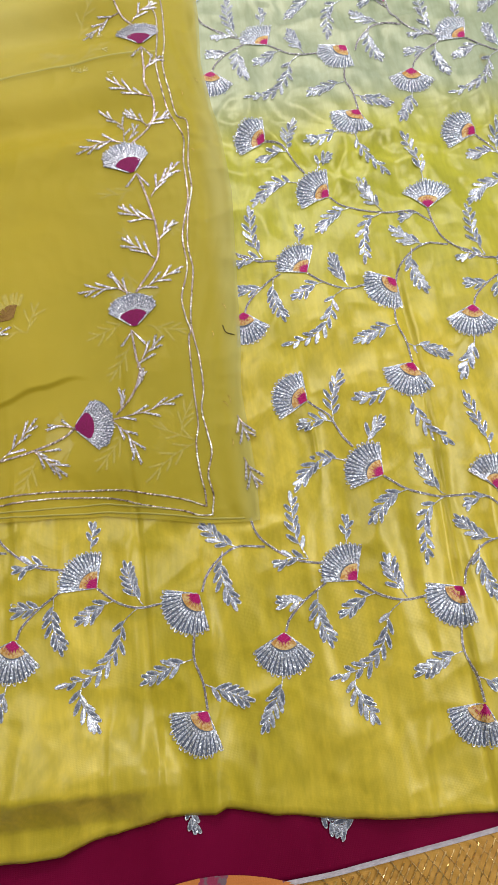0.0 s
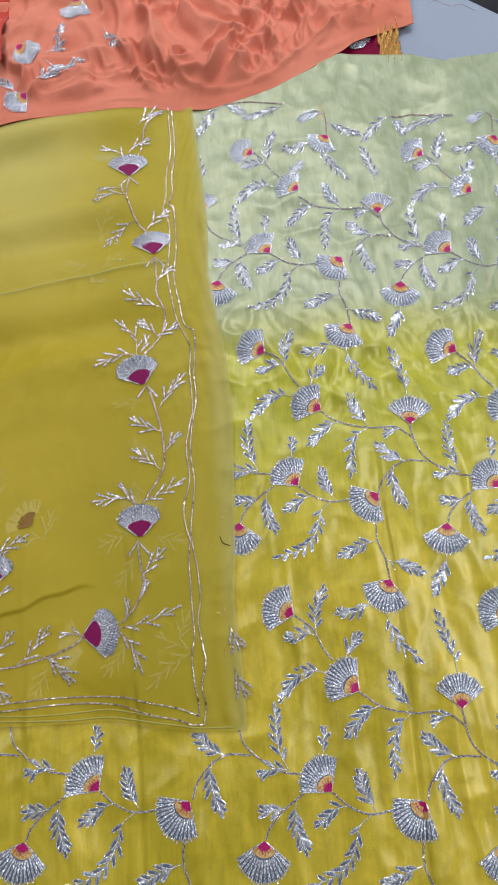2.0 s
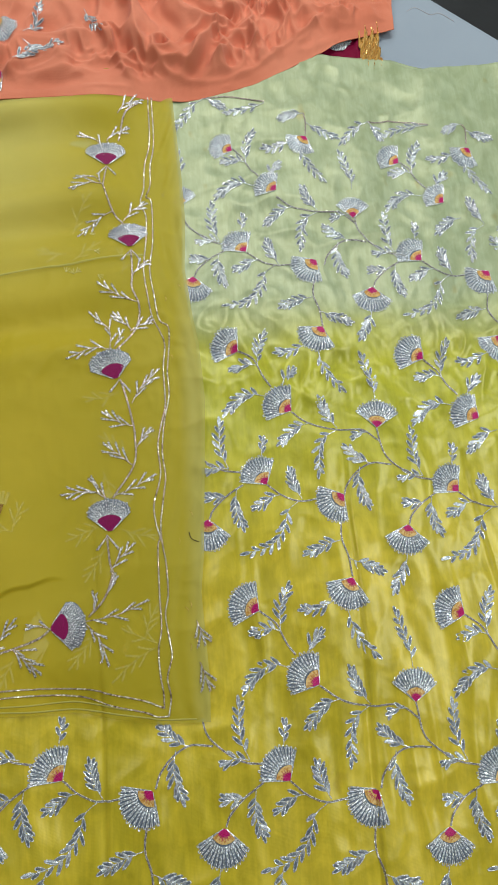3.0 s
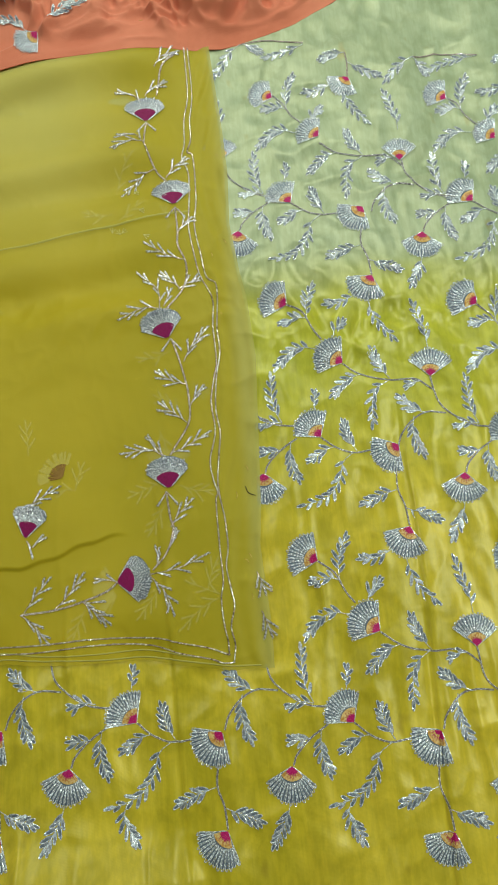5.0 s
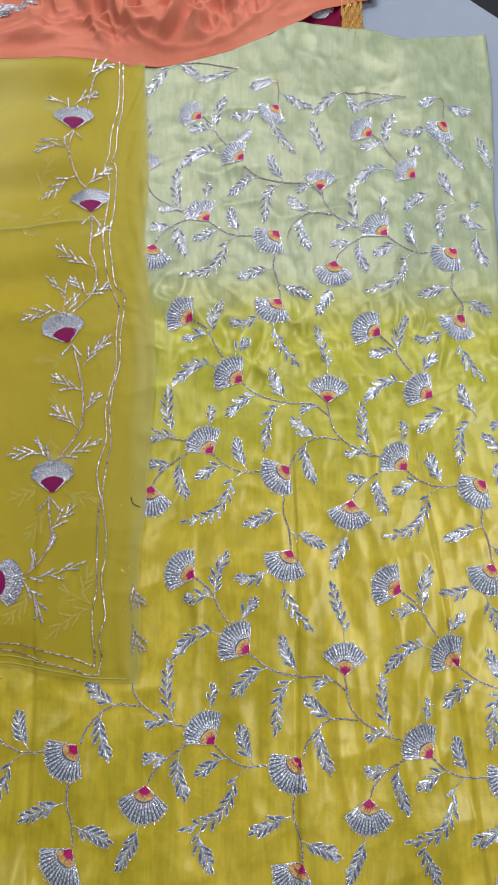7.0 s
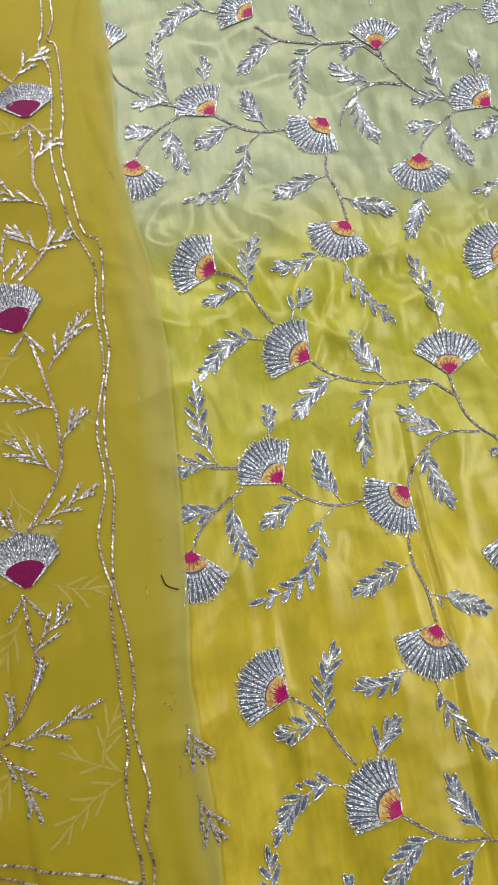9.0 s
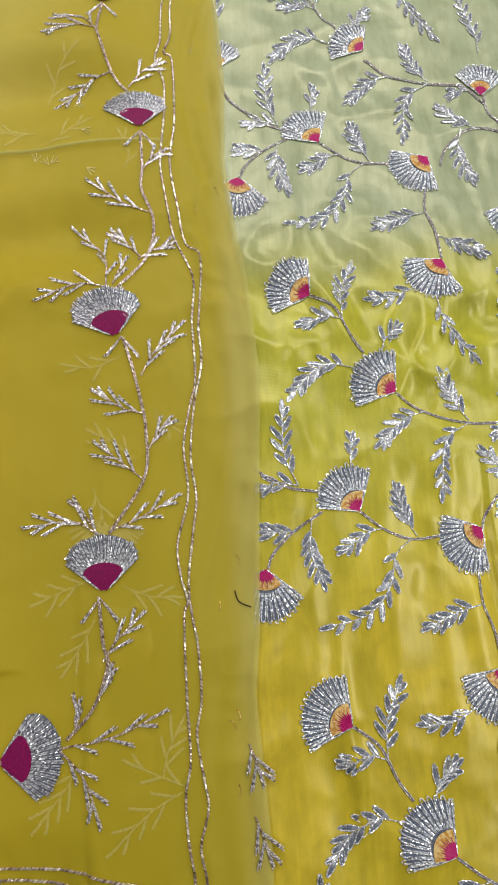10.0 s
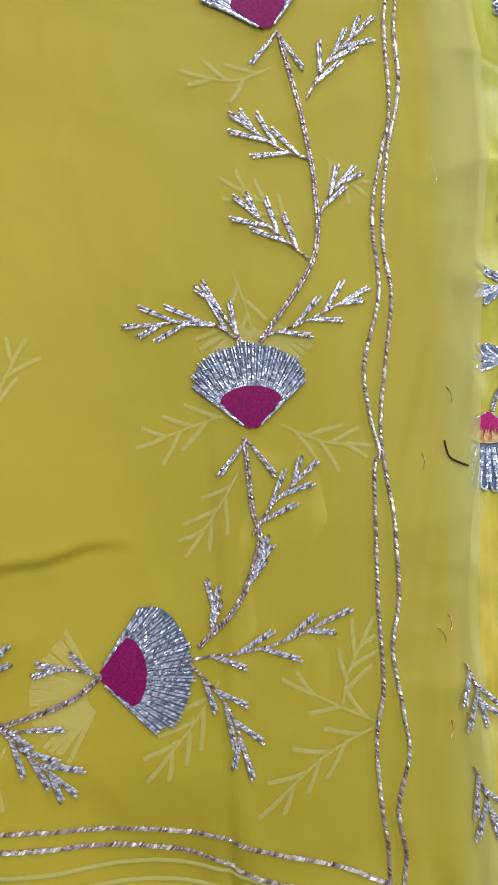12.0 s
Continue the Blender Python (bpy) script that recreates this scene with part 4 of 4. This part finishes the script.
for p in ([(-0.300, 1.005), (-0.285, 1.030), (-0.278, 1.065)], [(-0.375, 0.995), (-0.380, 1.030), (-0.372, 1.055)], [(-0.300, 0.990), (-0.275, 0.975), (-0.248, 0.985)],
          [(-0.215, 1.060), (-0.205, 1.035), (-0.192, 1.012)], [(-0.345, 0.945), (-0.365, 0.965), (-0.392, 0.970)], [(-0.312, 0.950), (-0.300, 0.962), (-0.280, 0.972)]):
    embroider_sprig(coral, coral_z, p, "leaf", 6, 0.0006)


def red_z(x, y):
    x, y = np.asarray(x, float), np.asarray(y, float)
    return 0.080 + 0.012 * np.sin(30 * x + 14 * y) + 0.008 * np.sin(55 * y - 20 * x) - 0.030 * (1 - smooth_step(0.0, 0.05, -0.380 - 0.25 * (1.10 - y) - x))


def red_place(gx, gy):
    x = gx - (0.380 + 0.25 * (1.10 - gy)) * smooth_step(-0.4, 0, gx)
    return x, gy, red_z(x, gy)


red = tagged(sheet("red_cloth", np.linspace(-0.35, 0.0, 70), np.linspace(0.985, 1.48, 80), red_place, [M_RED], 0.001),
             "deep red georgette cloth with silver embroidery on the coral heap", "fabric")
embroider_flower(red, red_z, -0.415, 1.055, 60, 110, 0.036, 0.031, False, 0.0006)

# ---- maroon garment with a gold border, under the kurta ----
def maroon_z(x, y):
    x, y = np.asarray(x, float), np.asarray(y, float)
    return -0.0108 + 0.0012 * np.sin(23 * x + 6 * np.sin(8 * y)) + 0.001 * np.sin(50 * y + 9 * x)


def border_y(x):
    return np.interp(x, [-0.8, -0.418, -0.354, -0.2, -0.055, 0.094, 0.16, 0.4], [-0.205, -0.217, -0.230, -0.262, -0.254, -0.237, -0.228, -0.205])


def maroon_place(gx, gy):
    y = border_y(gx) + (0.05 - border_y(gx)) * gy
    return gx, y, maroon_z(gx, y)


maroon = tagged(sheet("maroon_garment", np.linspace(-0.7, 0.4, 160), np.linspace(0, 1, 50), maroon_place, [M_MAROON], 0.001),
                "deep maroon silk garment with quilted gold border under the kurta hem", "garment")


def border_place(gx, gy):
    y = border_y(gx) - 0.062 * (1 - gy)
    return gx, y, -0.0092 + 0.0012 * np.abs(np.sin((gx + y) * 260)) * np.abs(np.sin((gx - y * 0.6) * 260)) + 0.001 * np.sin(21 * gx)


band = sheet("gold_border", np.linspace(-0.7, 0.4, 500), np.linspace(0, 1, 36), border_place, [M_BROCADE], 0.001)
band.parent = maroon
tagged(band, "quilted gold brocade border")
g = Geo()
ribbon(g, [(x, float(border_y(x)) + 0.001) for x in np.linspace(-0.7, 0.4, 60)], 0.0042, -0.0090, 0, 0.006, 0.003)
part("piping", g, [M_PIPING], maroon, "pale grey braided piping")
g = Geo()
for i in range(70):
    x = -0.12 + i * 0.0075
    y = float(border_y(x))
    string(g, [(x, y - 0.004), (x - 0.018, y - 0.030), (x - 0.034, y - 0.058)], 0.003, 0.0011, -0.0072, 0, 0.5)
    if i % 2 == 0:
        string(g, [(x - 0.034, y - 0.004), (x - 0.016, y - 0.030), (x, y - 0.058)], 0.003, 0.0008, -0.0074, 0, 0.5)
tagged(part("quilting", g, [M_GOLD], maroon, "gold quilting stitches"), kind="stuff")
for p in ([(-0.060, -0.205), (-0.052, -0.212), (-0.046, -0.220)], [(-0.022, -0.209), (-0.034, -0.212), (-0.043, -0.221)], [(-0.172, -0.184), (-0.171, -0.192), (-0.170, -0.202)]):
    embroider_sprig(maroon, maroon_z, p, "leaf", 2, 0.001)


# ---- orange printed cloth in front ----
def print_place(gx, gy):
    r = gy
    a = gx
    x = -0.160 + 0.215 * r * np.cos(a) * (1 + 0.04 * np.sin(3 * a))
    y = -0.4235 + 0.178 * r * np.sign(np.sin(a)) * np.abs(np.sin(a)) ** 0.8 + 0.004 * np.sin(5 * a) * r
    z = -0.0068 + 0.012 * (1 - r ** 2) ** 0.8 + 0.003 * np.sin(30 * x + 40 * y) * (1 - r)
    return x, y, z


printed = tagged(sheet("printed_cloth", np.linspace(0, 2 * math.pi, 90), np.linspace(0.0, 1.0, 40), print_place, [M_PRINT]),
                 "bunched orange cotton cloth with a small dark floral print", "fabric")


# ---- second maroon piece with gold edging, beyond the kurta ----
def frill_z(x, y):
    x, y = np.asarray(x, float), np.asarray(y, float)
    return -0.0105 + 0.008 * np.abs(np.sin(290 * x + 4 * np.sin(40 * y))) * smooth_step(0.200, 0.215, x) + 0.002 * np.sin(30 * y)


frill = tagged(sheet("folded_maroon_piece", np.linspace(0.10, 0.212, 30), np.linspace(0.98, 1.16, 30), lambda x, y: (x, y, frill_z(x, y)), [M_MAROON], 0.001),
               "folded maroon piece with silver flowers and gathered gold edging", "fabric")
frill_edge = sheet("gold_edging", np.linspace(0.2125, 0.245, 60), np.linspace(0.985, 1.15, 40), lambda x, y: (x + 0.02 * (1.02 - y), y, frill_z(x, y) + 0.002), [M_BROCADE], 0.001)
frill_edge.parent = frill
tagged(frill_edge, "gathered gold edging")
embroider_flower(frill, frill_z, 0.180, 1.052, 250, 120, 0.024, 0.020, False, 0.001)
g = Geo()
for i in range(9):
    x = 0.216 + 0.0034 * i
    string(g, [(x, 1.13), (x + 0.001, 1.07), (x + 0.002, 0.99)], 0.003, 0.0012, 0.003, 0, 0.6)
part("edging_thread", g, [M_GOLD], frill, "gold thread of the edging", frill_z, False, (0.216, 1.13, float(frill_z(0.216, 1.13))))
embroider_sprig(frill, frill_z, [(0.150, 1.030), (0.165, 1.040), (0.195, 1.045)], "leaf", 5, 0.001)
